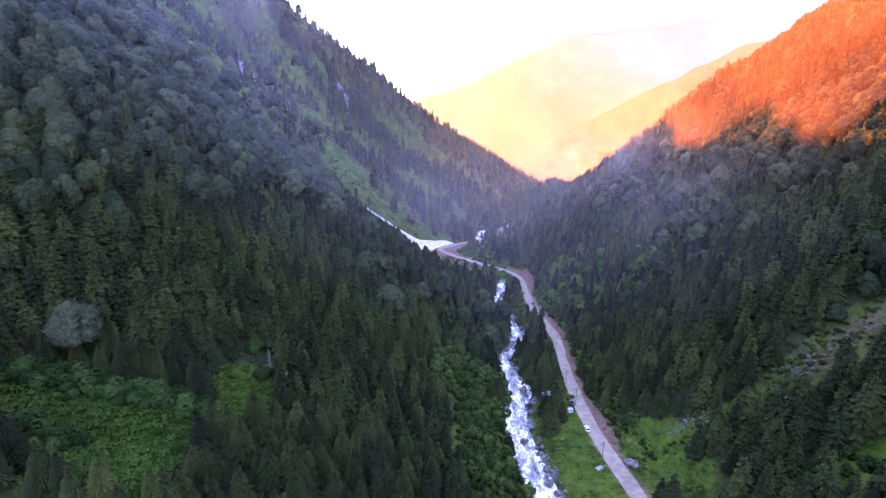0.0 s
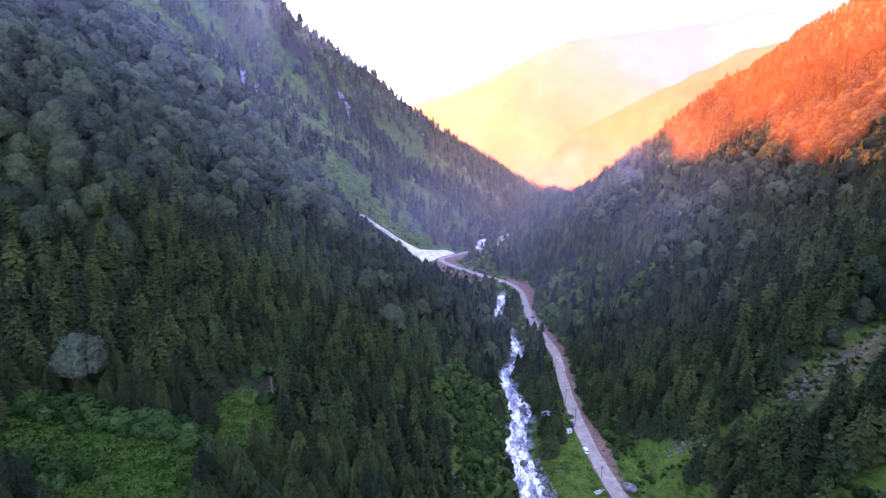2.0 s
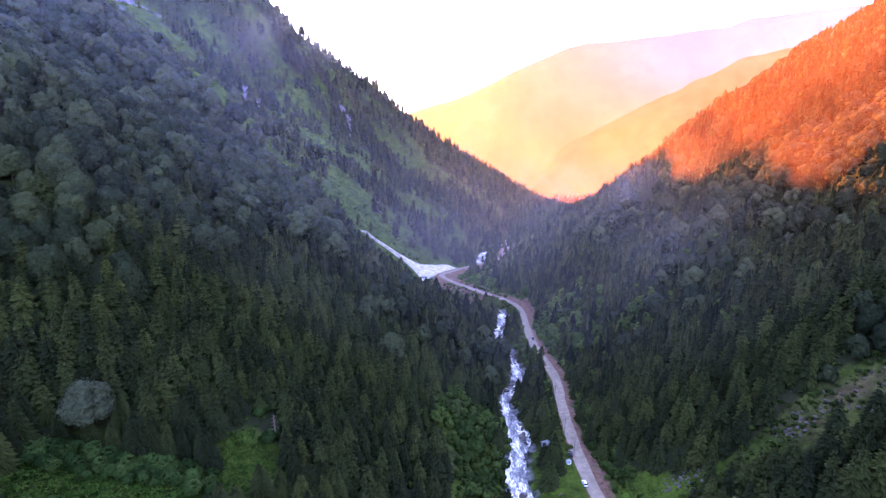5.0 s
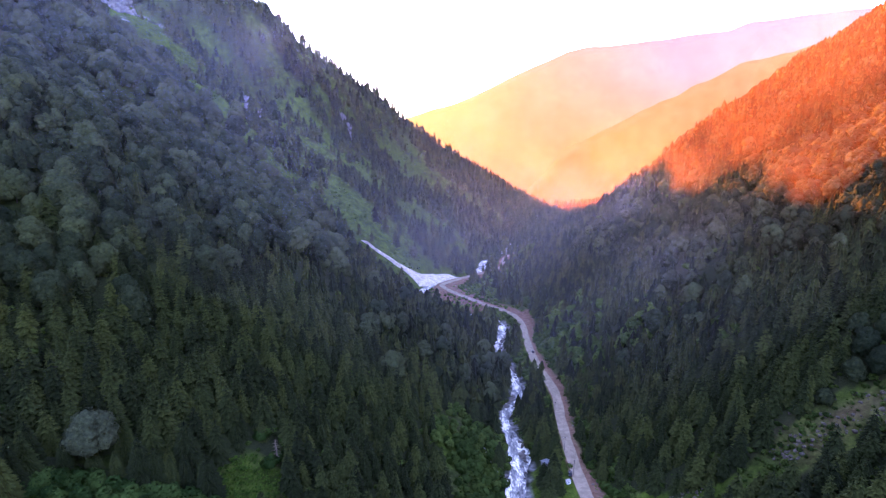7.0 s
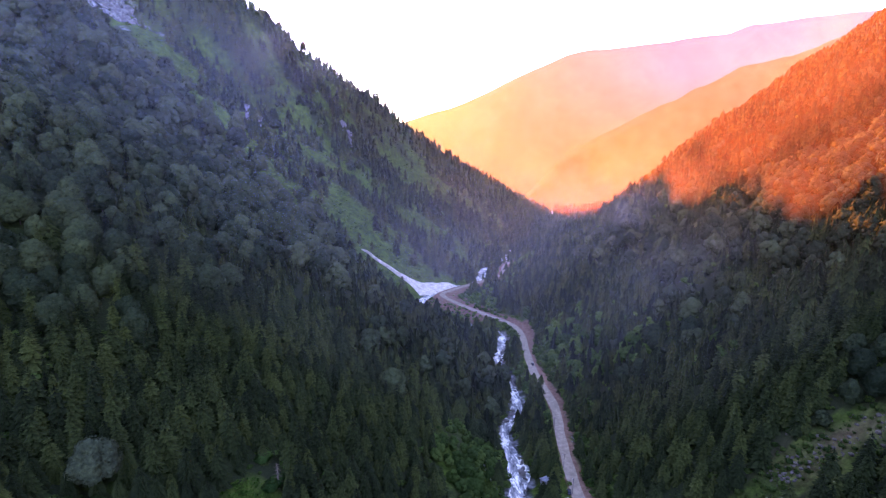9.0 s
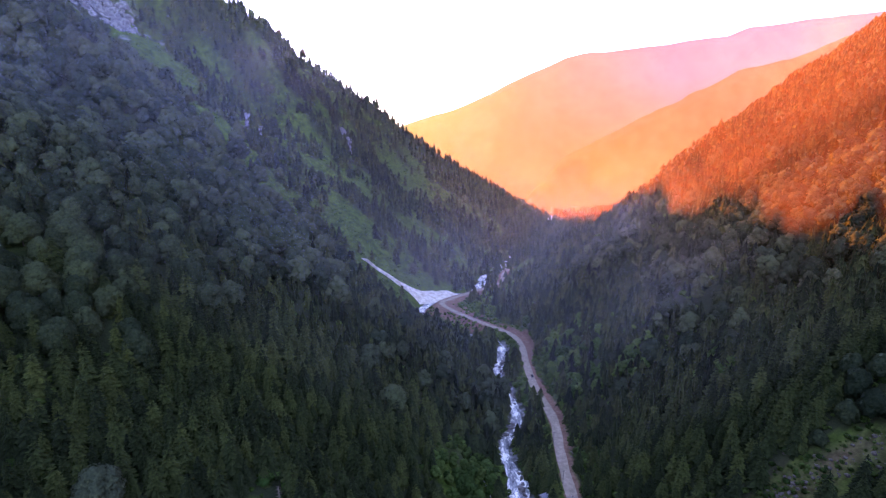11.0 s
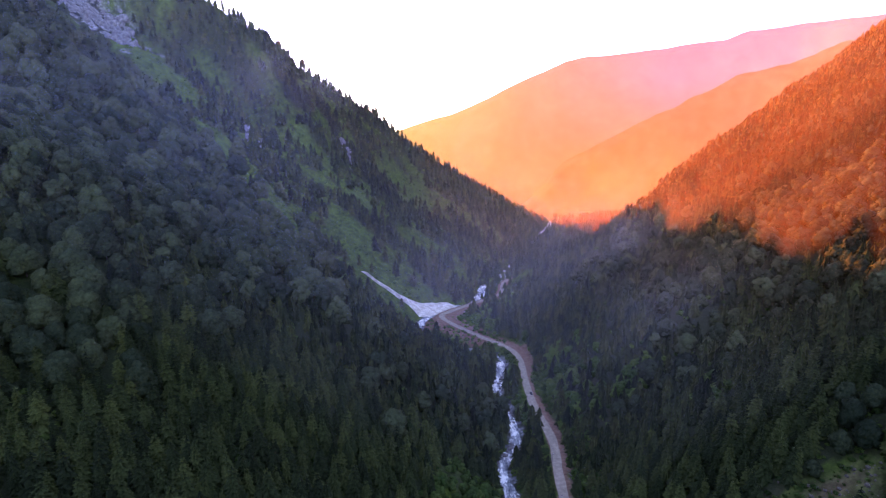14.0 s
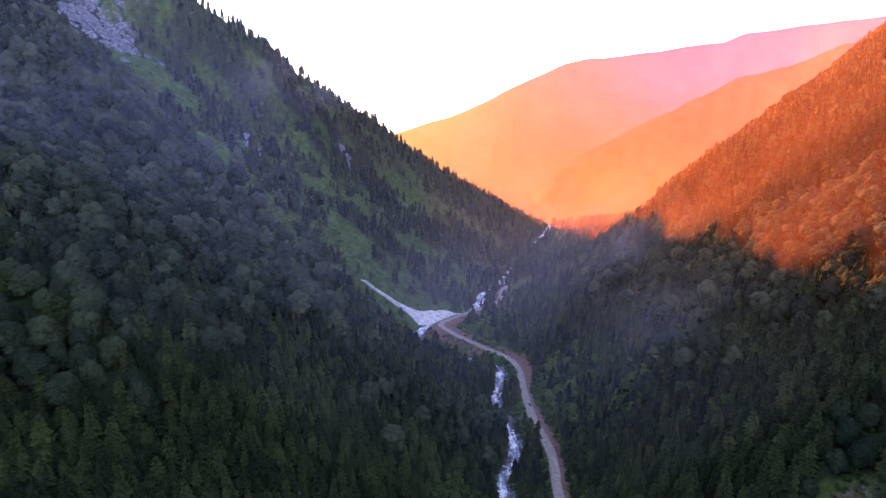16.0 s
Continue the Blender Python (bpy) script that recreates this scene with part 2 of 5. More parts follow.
def ground_material():
    m, nodes, links, bsdf = material("ground", 0.95)
    bsdf.inputs["Specular IOR Level"].default_value = 0.03
    n1, n2, n3 = noise_node(nodes, links, 0.03, 6), noise_node(nodes, links, 0.35, 5), noise_node(nodes, links, 2.2, 4)
    grass = ramp(nodes, links, n2.outputs[0], [(0.25, (0.03, 0.054, 0.007)), (0.5, (0.058, 0.1, 0.012)), (0.75, (0.105, 0.145, 0.022))])
    dry = ramp(nodes, links, n3.outputs[0], [(0.3, (0.045, 0.06, 0.022)), (0.7, (0.11, 0.105, 0.05))])
    where = ramp(nodes, links, n1.outputs[0], [(0.48, (0, 0, 0)), (0.68, (0.7, 0.7, 0.7))])
    green = mix(nodes, links, where.outputs[0], grass.outputs[0], dry.outputs[0])
    n4 = noise_node(nodes, links, 0.13, 7, 0.75)
    scrub = ramp(nodes, links, n4.outputs[0], [(0.38, (0.35, 0.38, 0.4)), (0.62, (1.08, 1.05, 1.0))])
    green = mix(nodes, links, 1.0, green, scrub.outputs[0], "MULTIPLY")
    rich = ramp(nodes, links, n3.outputs[0], [(0.3, (0.038, 0.076, 0.009)), (0.7, (0.082, 0.136, 0.016))])
    thick = nodes.new("ShaderNodeAttribute")
    thick.attribute_name = "lush"
    uneven = ramp(nodes, links, n4.outputs[0], [(0.38, (0.32, 0.34, 0.36)), (0.62, (1.2, 1.15, 1.05))])
    lively = mix(nodes, links, 1.0, rich.outputs[0], uneven.outputs[0], "MULTIPLY")
    green = mix(nodes, links, thick.outputs["Fac"], green, lively)
    # needles and low herbs under the forest, darkened for shade among the trees
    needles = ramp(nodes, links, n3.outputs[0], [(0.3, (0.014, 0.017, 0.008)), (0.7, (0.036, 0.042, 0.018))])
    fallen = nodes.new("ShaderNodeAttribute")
    fallen.attribute_name = "litter_shade"
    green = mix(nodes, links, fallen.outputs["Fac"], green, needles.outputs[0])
    rock = ramp(nodes, links, n2.outputs[0], [(0.32, (0.06, 0.058, 0.05)), (0.5, (0.17, 0.16, 0.15)), (0.68, (0.36, 0.345, 0.325))])
    # dark fissures that run down the rock
    g = nodes.new("ShaderNodeNewGeometry")
    tall = nodes.new("ShaderNodeMapping")
    tall.inputs["Scale"].default_value, tall.inputs["Rotation"].default_value = (1.0, 1.0, 0.4), (0.2, 0.3, 0.0)
    links.new(g.outputs["Position"], tall.inputs[0])
    warp = mix(nodes, links, 0.02, tall.outputs[0], n2.outputs[1], "LINEAR_LIGHT")
    cell = nodes.new("ShaderNodeTexVoronoi")
    cell.feature = "DISTANCE_TO_EDGE"
    cell.inputs["Scale"].default_value = 0.055
    links.new(warp, cell.inputs["Vector"])
    crack = ramp(nodes, links, cell.outputs["Distance"], [(0.0, (0.1, 0.11, 0.1)), (0.07, (0.25, 0.26, 0.24)), (0.2, (1, 1, 1))])
    rock_colour = mix(nodes, links, 1.0, rock.outputs[0], crack.outputs[0], "MULTIPLY")
    soil = ramp(nodes, links, n2.outputs[0], [(0.25, (0.085, 0.043, 0.024)), (0.5, (0.155, 0.085, 0.05)), (0.75, (0.22, 0.14, 0.088))])
    bare = nodes.new("ShaderNodeAttribute")
    bare.attribute_name = "soil"
    stone = nodes.new("ShaderNodeAttribute")
    stone.attribute_name = "stone"
    c = mix(nodes, links, stone.outputs["Fac"], green, rock_colour)
    c = mix(nodes, links, bare.outputs["Fac"], c, soil.outputs[0])
    links.new(c, bsdf.inputs["Base Color"])
    bump(nodes, links, n3.outputs[0], bsdf, 0.8, 0.5)
    return m


GX = graded([(-1500, -700, 50), (-700, -260, 8), (-260, -30, 5), (-30, 58, 2.5), (58, 88, 1.2), (88, 110, 2.2), (110, 330, 5), (330, 700, 10), (700, 1700, 20), (1700, 5001, 150)])
GY = graded([(-900, -100, 80), (-100, 110, 10), (110, 170, 3), (170, 330, 2), (330, 460, 3), (460, 680, 4), (680, 1000, 8), (1000, 1700, 12), (1700, 2600, 25), (2600, 4801, 150)])
gx, gy = np.meshgrid(GX, GY)
gz = land(gx, gy)
river_d, _ = nearest(gx, gy, RIVER_LINE)
road_d, _ = nearest(gx, gy, ROAD_LINE)
patch = 0.5 + 0.5 * soft_noise(gx, gy, 9)


SNOW_X = [-102, -78, -57, -31, 14]


def snow_middle(x):
    return np.interp(x, SNOW_X, [622, 611, 609, 620, 655])


def snow_half(x):
    return np.interp(x, [-102, -85, -60, -44, -32, -15, 4, 14], [0.7, 1.3, 2.8, 7, 17, 27, 16, 3])


def cut_bank(x, y):
    """How far the red cut above the road reaches at a place."""
    along = np.interp(y, [186, 209, 224, 250, 300, 322, 366, 400, 418, 450, 492, 590, 650], [1.2, 6, 4.5, 2.5, 4.5, 6.5, 6, 4, 5, 9, 16, 18, 6])
    return along


def inside(x, y, cx, cy, rx, ry, turn=0.0):
    c, s = math.cos(radians(turn)), math.sin(radians(turn))
    u, v = (x - cx) * c + (y - cy) * s, -(x - cx) * s + (y - cy) * c
    return (u / rx) ** 2 + (v / ry) ** 2 + 0.25 * soft_noise(x, y, 9) < 1


def lush(x, y):
    """Green avalanche strips and meadows on the mountain beyond the gully."""
    n = soft_noise(x, y, 19)
    a = np.exp(-((y - strip_y(x) + 20 + 9 * n) / 42) ** 2) * step(-45, -80, x) * step(-420, -360, x)
    b = step(1.25, 0.7, np.hypot((x + 400) / 55, (y - 770) / 62) + 0.4 * n)
    c = np.exp(-((x + 245 - 0.42 * (y - 860) + 9 * n) / 20) ** 2) * step(780, 830, y) * step(1120, 1040, y)
    d = 0.8 * np.exp(-((x + 115 - 0.25 * (y - 800) + 9 * n) / 17) ** 2) * step(700, 740, y) * step(980, 900, y)
    e = 0.65 * step(20, 60, y - strip_y(x)) * step(60, 0, x) * (1 + 0.6 * soft_noise(x * 0.35, y, 27))
    e = np.maximum(e, 0.9 * np.clip(inside(x, y, 51, 186, 15, 40) * 1.0 + inside(x, y, 84, 180, 16, 26) + inside(x, y, 130, 139, 22, 10), 0, 1))
    return np.clip(np.maximum(np.maximum(np.maximum(a, b), np.maximum(c, d)), e), 0, 1)


soil = 1 - step(cut_bank(gx, gy), cut_bank(gx, gy) + 3.0, road_d + 6 * (patch - 0.5) - 2.0)
side = gx > np.interp(gy, ROAD_LINE[:, 1][np.argsort(ROAD_LINE[:, 1])], ROAD_LINE[:, 0][np.argsort(ROAD_LINE[:, 1])])
soil = np.where(side | (gy > 500), soil, soil * (road_d < 3.2))
soil = np.where(gy > 690, soil * (road_d < 6), soil)


def crag(x, y):
    """Bare rock faces, high on the left and in ribs beyond the gully."""
    a = np.exp(-(((x + 500) / 70) ** 2 + ((y - 815) / 60) ** 2)) * 1.6
    b = 0 * a
    for cx, cy in ((-284, 790), (-270, 754), (-252, 754), (-179, 955), (-165, 942)):
        b = b + 0.95 * np.exp(-(((x - cx + 0.35 * (y - cy)) / 7) ** 2 + ((y - cy) / 20) ** 2))
    return a + b


def scree(x, y):
    return 1.3 * np.exp(-(((x - 154) / 21) ** 2 + ((y - 184 + 0.1 * (x - 154)) / 11) ** 2))


soil = np.maximum(soil, np.clip(0.42 * scree(gx, gy) * (0.05 + 1.2 * patch), 0, 0.6))
stone = np.clip((crag(gx, gy) + 0.5 * soft_noise(gx, gy, 26) * (crag(gx, gy) > 0.2) - 0.55 + 0.9 * (patch - 0.5)) * 3, 0, 1)
stone = np.maximum(stone, (river_d < 7) * 0.8)
soil = np.maximum(soil, step(1.1, 0.6, np.hypot((gx + 12) / 15, (gy - 566) / 17) + 0.3 * (patch - 0.5)) * (river_d > 5))
ground = mesh_object("ground", np.stack([gx, gy, gz], -1).reshape(-1, 3), grid_faces(*gx.shape), ground_material())
for key, values in (("soil", soil), ("stone", stone), ("lush", lush(gx, gy))):
    ground.data.attributes.new(key, "FLOAT", "POINT").data.foreach_set("value", values.astype(np.float32).ravel())
tagged(ground, "steep grassy valley sides and valley floor", "ground", kind="structure")


def ribbon(name, line, half, lift, mat, cols, wave=0.0):
    """A strip that follows a line, cols quads wide."""
    t = np.gradient(line, axis=0)
    t /= np.linalg.norm(t, axis=1)[:, None]
    side = np.stack([t[:, 1], -t[:, 0]], 1)
    u = np.linspace(-1, 1, cols + 1)
    w = np.broadcast_to(half, len(line)) * 1.0
    p = line[:, None, :] + side[:, None, :] * (w[:, None] * u[None, :])[:, :, None]
    z = river_z(line[:, 1])[:, None] + lift + 0 * u[None, :]
    z = z + wave * (soft_noise(p[..., 0], p[..., 1], 3.1) + 0.6 * soft_noise(p[..., 0], p[..., 1], 1.3))
    v = np.concatenate([p, z[..., None]], -1).reshape(-1, 3)
    return mesh_object(name, v, grid_faces(len(line), cols + 1), mat)


def water_material():
    m, nodes, links, bsdf = material("white_water", 0.25)
    mapn = nodes.new("ShaderNodeMapping")
    g = nodes.new("ShaderNodeNewGeometry")
    links.new(g.outputs["Position"], mapn.inputs[0])
    mapn.inputs["Scale"].default_value = (1.0, 0.35, 1.0)
    n1 = noise_node(nodes, links, 0.22, 6, 0.7, mapn.outputs[0])
    n2 = noise_node(nodes, links, 1.4, 4, 0.7, mapn.outputs[0])
    f = nodes.new("ShaderNodeMath")
    f.operation = "MULTIPLY_ADD"
    links.new(n2.outputs[0], f.inputs[0])
    f.inputs[1].default_value = 0.5
    links.new(n1.outputs[0], f.inputs[2])
    r = ramp(nodes, links, f.outputs[0], [(0.62, (0.03, 0.038, 0.034)), (0.75, (0.2, 0.2, 0.17)), (0.84, (0.78, 0.74, 0.57))])
    links.new(r.outputs[0], bsdf.inputs["Base Color"])
    k = ramp(nodes, links, f.outputs[0], [(0.55, (0.12, 0.12, 0.12)), (0.8, (0.75, 0.75, 0.75))])
    links.new(k.outputs[0], bsdf.inputs["Roughness"])
    bump(nodes, links, f.outputs[0], bsdf, 0.7, 0.4)
    return m


river_fine = way_points(RIVER, 1.6)
wide = 4.3 + 1.4 * soft_noise(river_fine[:, 0], river_fine[:, 1], 17) + np.interp(river_fine[:, 1], [155, 205, 250, 280, 325, 342, 352, 392, 402, 440, 600, 780, 1300], [2.2, 1.6, 0.5, -0.9, -1.2, -1.6, -2.2, -2.2, -0.4, -0.6, 1.0, 3.2, 6])
ribbon_water = water_material()
tagged(ribbon("river", river_fine, wide, 0.0, ribbon_water, 12, 0.35), "foaming white mountain river between boulders", "river", kind="structure")
# a side branch of the river that falls down the left bank
side_line = way_points([(14, 272), (19, 258), (22, 247), (25, 236), (30, 226), (34, 219)], 0.8)
branch = ribbon("side_stream", side_line, 1.1 + 0.5 * soft_noise(side_line[:, 0], side_line[:, 1], 3), 0.0, ribbon_water, 4, 0.0)
for v in branch.data.vertices:
    v.co.z = max(float(land(v.co.x, v.co.y)) + 0.35, float(river_z(v.co.y)) + 0.15)
tagged(branch, "narrow white side stream tumbling down the river bank", "stream", kind="structure")
road_fine = way_points(ROAD, 2.0)
half = 3.0 + 0.35 * soft_noise(road_fine[:, 0], road_fine[:, 1], 13)
tagged(ribbon("road", road_fine, half, 5.1, M_ROAD, 6, 0.06), "pale unpaved gravel road along the river", "road", kind="structure")


def far_mountain():
    """The ridge that closes the valley, its sunlit haze painted as emission."""
    x = np.arange(-2600, 5200, 60.0)
    v = np.linspace(0, 1, 26)
    top = np.interp(x, [-2600, -900, -309, 70, 510, 939, 1100, 1369, 1796, 2136, 2301, 2720, 3341, 5200],
                    [-100, 60, 183, 296, 483, 679, 705, 732, 781, 819, 878, 934, 988, 1050])
    top = top + 8 * soft_noise(x, 0 * x, 150)
    px = np.broadcast_to(x, (26, len(x)))
    pz = -760 + (top[None, :] + 760) * v[:, None]
    py = 3300 + 1000 * v[:, None] ** 0.9 + 90 * soft_noise(px, pz * 0.6, 420)
    back = np.stack([px[-1], py[-1] + 300, pz[-1] - 400], -1)[None]
    p = np.concatenate([np.stack([px, py, pz], -1), back])
    m, nodes, links, bsdf = material("painted_haze_mountain", 1.0)
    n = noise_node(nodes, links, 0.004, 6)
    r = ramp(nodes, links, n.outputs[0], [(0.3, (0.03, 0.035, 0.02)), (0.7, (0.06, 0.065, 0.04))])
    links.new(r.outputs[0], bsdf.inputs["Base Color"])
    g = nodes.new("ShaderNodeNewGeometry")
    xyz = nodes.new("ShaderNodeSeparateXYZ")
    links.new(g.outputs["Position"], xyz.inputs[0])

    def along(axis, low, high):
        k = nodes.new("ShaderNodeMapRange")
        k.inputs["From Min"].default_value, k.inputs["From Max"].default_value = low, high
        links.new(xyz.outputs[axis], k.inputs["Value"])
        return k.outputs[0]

    # haze light painted as glow: yellow at the left, pink up and right
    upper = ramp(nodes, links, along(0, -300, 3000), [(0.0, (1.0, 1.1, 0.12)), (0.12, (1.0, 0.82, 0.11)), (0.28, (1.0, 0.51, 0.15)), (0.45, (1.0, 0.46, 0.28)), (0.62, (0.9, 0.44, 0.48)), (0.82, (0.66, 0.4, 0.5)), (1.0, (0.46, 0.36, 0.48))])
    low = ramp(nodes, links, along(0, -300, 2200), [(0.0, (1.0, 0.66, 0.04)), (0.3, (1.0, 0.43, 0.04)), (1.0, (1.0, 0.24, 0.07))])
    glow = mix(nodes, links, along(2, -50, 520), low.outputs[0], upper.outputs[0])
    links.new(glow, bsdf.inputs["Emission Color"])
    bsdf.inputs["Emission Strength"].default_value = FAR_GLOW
    return tagged(mesh_object("backdrop_mountain", p.reshape(-1, 3), grid_faces(27, len(x)), m), "distant mountain ridge with sunset haze painted in as glow", "mountain", kind="structure")


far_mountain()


def further_ridge():
    """A spur of the right side, further down the valley, with the same painted haze glow."""
    x = np.arange(60, 3000, 30.0)
    v = np.linspace(0, 1, 20)
    top = np.interp(x, [60, 180, 330, 430, 537, 1010, 1259, 1469, 1670, 2500, 3000], [-340, -260, -160, -70, 40, 274, 396, 440, 520, 710, 800]) + 5 * soft_noise(x, 0 * x, 70) + 4 * soft_noise(x, 0 * x, 21)
    px = np.broadcast_to(x, (20, len(x)))
    pz = -700 + (top[None, :] + 700) * v[:, None]
    py = 1950 + 450 * v[:, None] + 40 * soft_noise(px, pz * 0.6, 190)
    back = np.stack([px[-1], py[-1] + 200, pz[-1] - 300], -1)[None]
    p = np.concatenate([np.stack([px, py, pz], -1), back])
    m, nodes, links, bsdf = material("painted_haze_ridge", 1.0)
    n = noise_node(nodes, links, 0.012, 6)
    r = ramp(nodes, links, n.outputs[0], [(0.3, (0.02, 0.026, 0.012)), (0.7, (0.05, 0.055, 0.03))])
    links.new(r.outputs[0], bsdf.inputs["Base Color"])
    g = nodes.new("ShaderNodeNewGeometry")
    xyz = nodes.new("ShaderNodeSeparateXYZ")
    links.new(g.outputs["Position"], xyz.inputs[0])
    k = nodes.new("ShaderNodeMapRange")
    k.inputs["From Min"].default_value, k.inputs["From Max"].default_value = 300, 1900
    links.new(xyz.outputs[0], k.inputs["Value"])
    # orange haze light put in as emission, redder towards the right
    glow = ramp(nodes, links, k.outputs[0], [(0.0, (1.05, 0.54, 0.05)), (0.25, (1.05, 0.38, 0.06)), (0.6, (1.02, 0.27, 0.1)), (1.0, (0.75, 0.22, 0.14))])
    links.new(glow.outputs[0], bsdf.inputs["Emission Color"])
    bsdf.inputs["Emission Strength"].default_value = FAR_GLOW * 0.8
    return tagged(mesh_object("backdrop_ridge", p.reshape(-1, 3), grid_faces(21, len(x)), m), "distant wooded ridge with orange sunset haze painted in as glow", "mountain", kind="structure")


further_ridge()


# ---- templates of trees: vertices and triangles, one metre high, foot at the origin ----
def trunk_shape(r, top, sides=5):
    a = np.arange(sides) * 2 * np.pi / sides
    low = np.stack([r * np.cos(a), r * np.sin(a), 0 * a - 0.03], 1)
    v = np.concatenate([low, [[0, 0, top]]])
    return v, np.array([(i, (i + 1) % sides, sides) for i in range(sides)])


def join(shapes):
    vs, fs, n = [], [], 0
    for v, f in shapes:
        vs.append(v)
        fs.append(np.asarray(f) + n)
        n += len(v)
    return np.concatenate(vs), np.concatenate(fs)


def conifer_fine(r, whorls=34, arms=14, width=0.35):
    """A spruce crown of drooping boughs, each a bent and ridged spray."""
    shapes = []
    for k in range(whorls):
        level = h = 0.1 + 0.85 * (k / (whorls - 1)) ** 0.95
        reach = width * (1.02 - h) ** 0.72 * (0.85 + 0.3 * r.random()) + 0.012
        for a in range(arms if level < 0.8 else 6):
            ang = 2 * np.pi * (a + r.random() * 0.8) / arms + k * 2.4
            h = np.clip(level + 0.07 * (r.random() - 0.5), 0.06, 0.96)
            ln = reach * (0.7 + 0.5 * r.random())
            droop = (0.25 + 0.4 * (1 - h)) * ln * (0.7 + 0.6 * r.random()) - 0.25 * ln * (h > 0.85)
            c, s = np.cos(ang), np.sin(ang)
            w = ln * (0.13 if whorls > 25 else 0.25) + 0.004
            out = lambda d, o, z: (d * c - o * s, d * s + o * c, z)
            v = [out(0, 0, h + 0.025), out(ln * 0.62, w, h - droop * 0.75), out(ln, 0, h - droop * 0.8), out(ln * 0.62, -w, h - droop * 0.75)]
            shapes.append((np.array(v), [(0, 1, 2), (0, 2, 3)]))
    shapes.append((np.array([(0.02, 0, 0.9), (-0.01, 0.017, 0.9), (-0.01, -0.017, 0.9), (0, 0, 1.02)]), [(0, 1, 3), (1, 2, 3), (2, 0, 3)]))
    return join(shapes)


def conifer_rings(r, rings, points, width=0.34):
    """The same seen from further off: ragged skirts one above another."""
    shapes = []
    for k in range(rings):
        h0 = 0.08 + 0.8 * k / rings
        h1 = min(1.02, h0 + 1.25 / rings + 0.03)
        reach = width * (1.03 - h0) ** 0.75 + 0.012
        a = 2 * np.pi * (np.arange(points) + 0.35 * r.random(points)) / points + k
        rad = reach * np.where(np.arange(points) % 2, 0.6, 1.1) * (0.6 + 0.7 * r.random(points))
        z = h0 - 0.25 * rad + 0.07 * (r.random(points) - 0.4) + np.where(np.arange(points) % 2, 0.03, 0)
        v = np.concatenate([np.stack([rad * np.cos(a), rad * np.sin(a), z], 1), [[0, 0, h1]]])
        shapes.append((v, [(i, (i + 1) % points, points) for i in range(points)]))
    return join(shapes)


def leafy(r, leaves, leaf, wide=0.42, low=0.12, high=0.98):
    """A broadleaf crown: leaf sprays over an uneven, lumpy dome."""
    k = np.arange(leaves) + 0.5
    sz = -0.55 + 1.55 * k / leaves
    a = k * 2.39996 + 0.5 * r.random(leaves)
    flat = np.sqrt(np.clip(1 - sz ** 2, 0, 1))
    d = np.stack([flat * np.cos(a), flat * np.sin(a), sz], 1) + 0.12 * r.normal(size=(leaves, 3))
    d /= np.linalg.norm(d, axis=1)[:, None]
    lump = 1 + 0.0 * sz
    for _ in range(9):
        c = r.normal(size=3)
        c /= np.linalg.norm(c)
        lump = lump + 0.2 * np.exp(-((1 - d @ c) / 0.12) ** 2) - 0.05
    lump = lump * (0.86 + 0.2 * r.random(leaves))
    mid, half = (low + high) / 2 - 0.03, (high - low) / 2
    p = d * lump[:, None] * np.array([wide, wide, half]) + np.array([0, 0, mid])
    nrm = d + 0.38 * r.normal(size=(leaves, 3)) + np.array([0, 0, 0.25])
    nrm /= np.linalg.norm(nrm, axis=1)[:, None]
    t = np.cross(nrm, r.normal(size=(leaves, 3)))
    t /= np.linalg.norm(t, axis=1)[:, None]
    b = np.cross(nrm, t)
    s = leaf * (0.6 + 0.8 * r.random((leaves, 1)))
    v = np.stack([p - t * s, p - b * s * 0.75 - nrm * s * 0.2, p + t * s, p + b * s * 0.75 - nrm * s * 0.2], 1).reshape(-1, 3)
    i = np.arange(leaves) * 4
    return v, np.concatenate([np.stack([i, i + 1, i + 2], 1), np.stack([i, i + 2, i + 3], 1)])


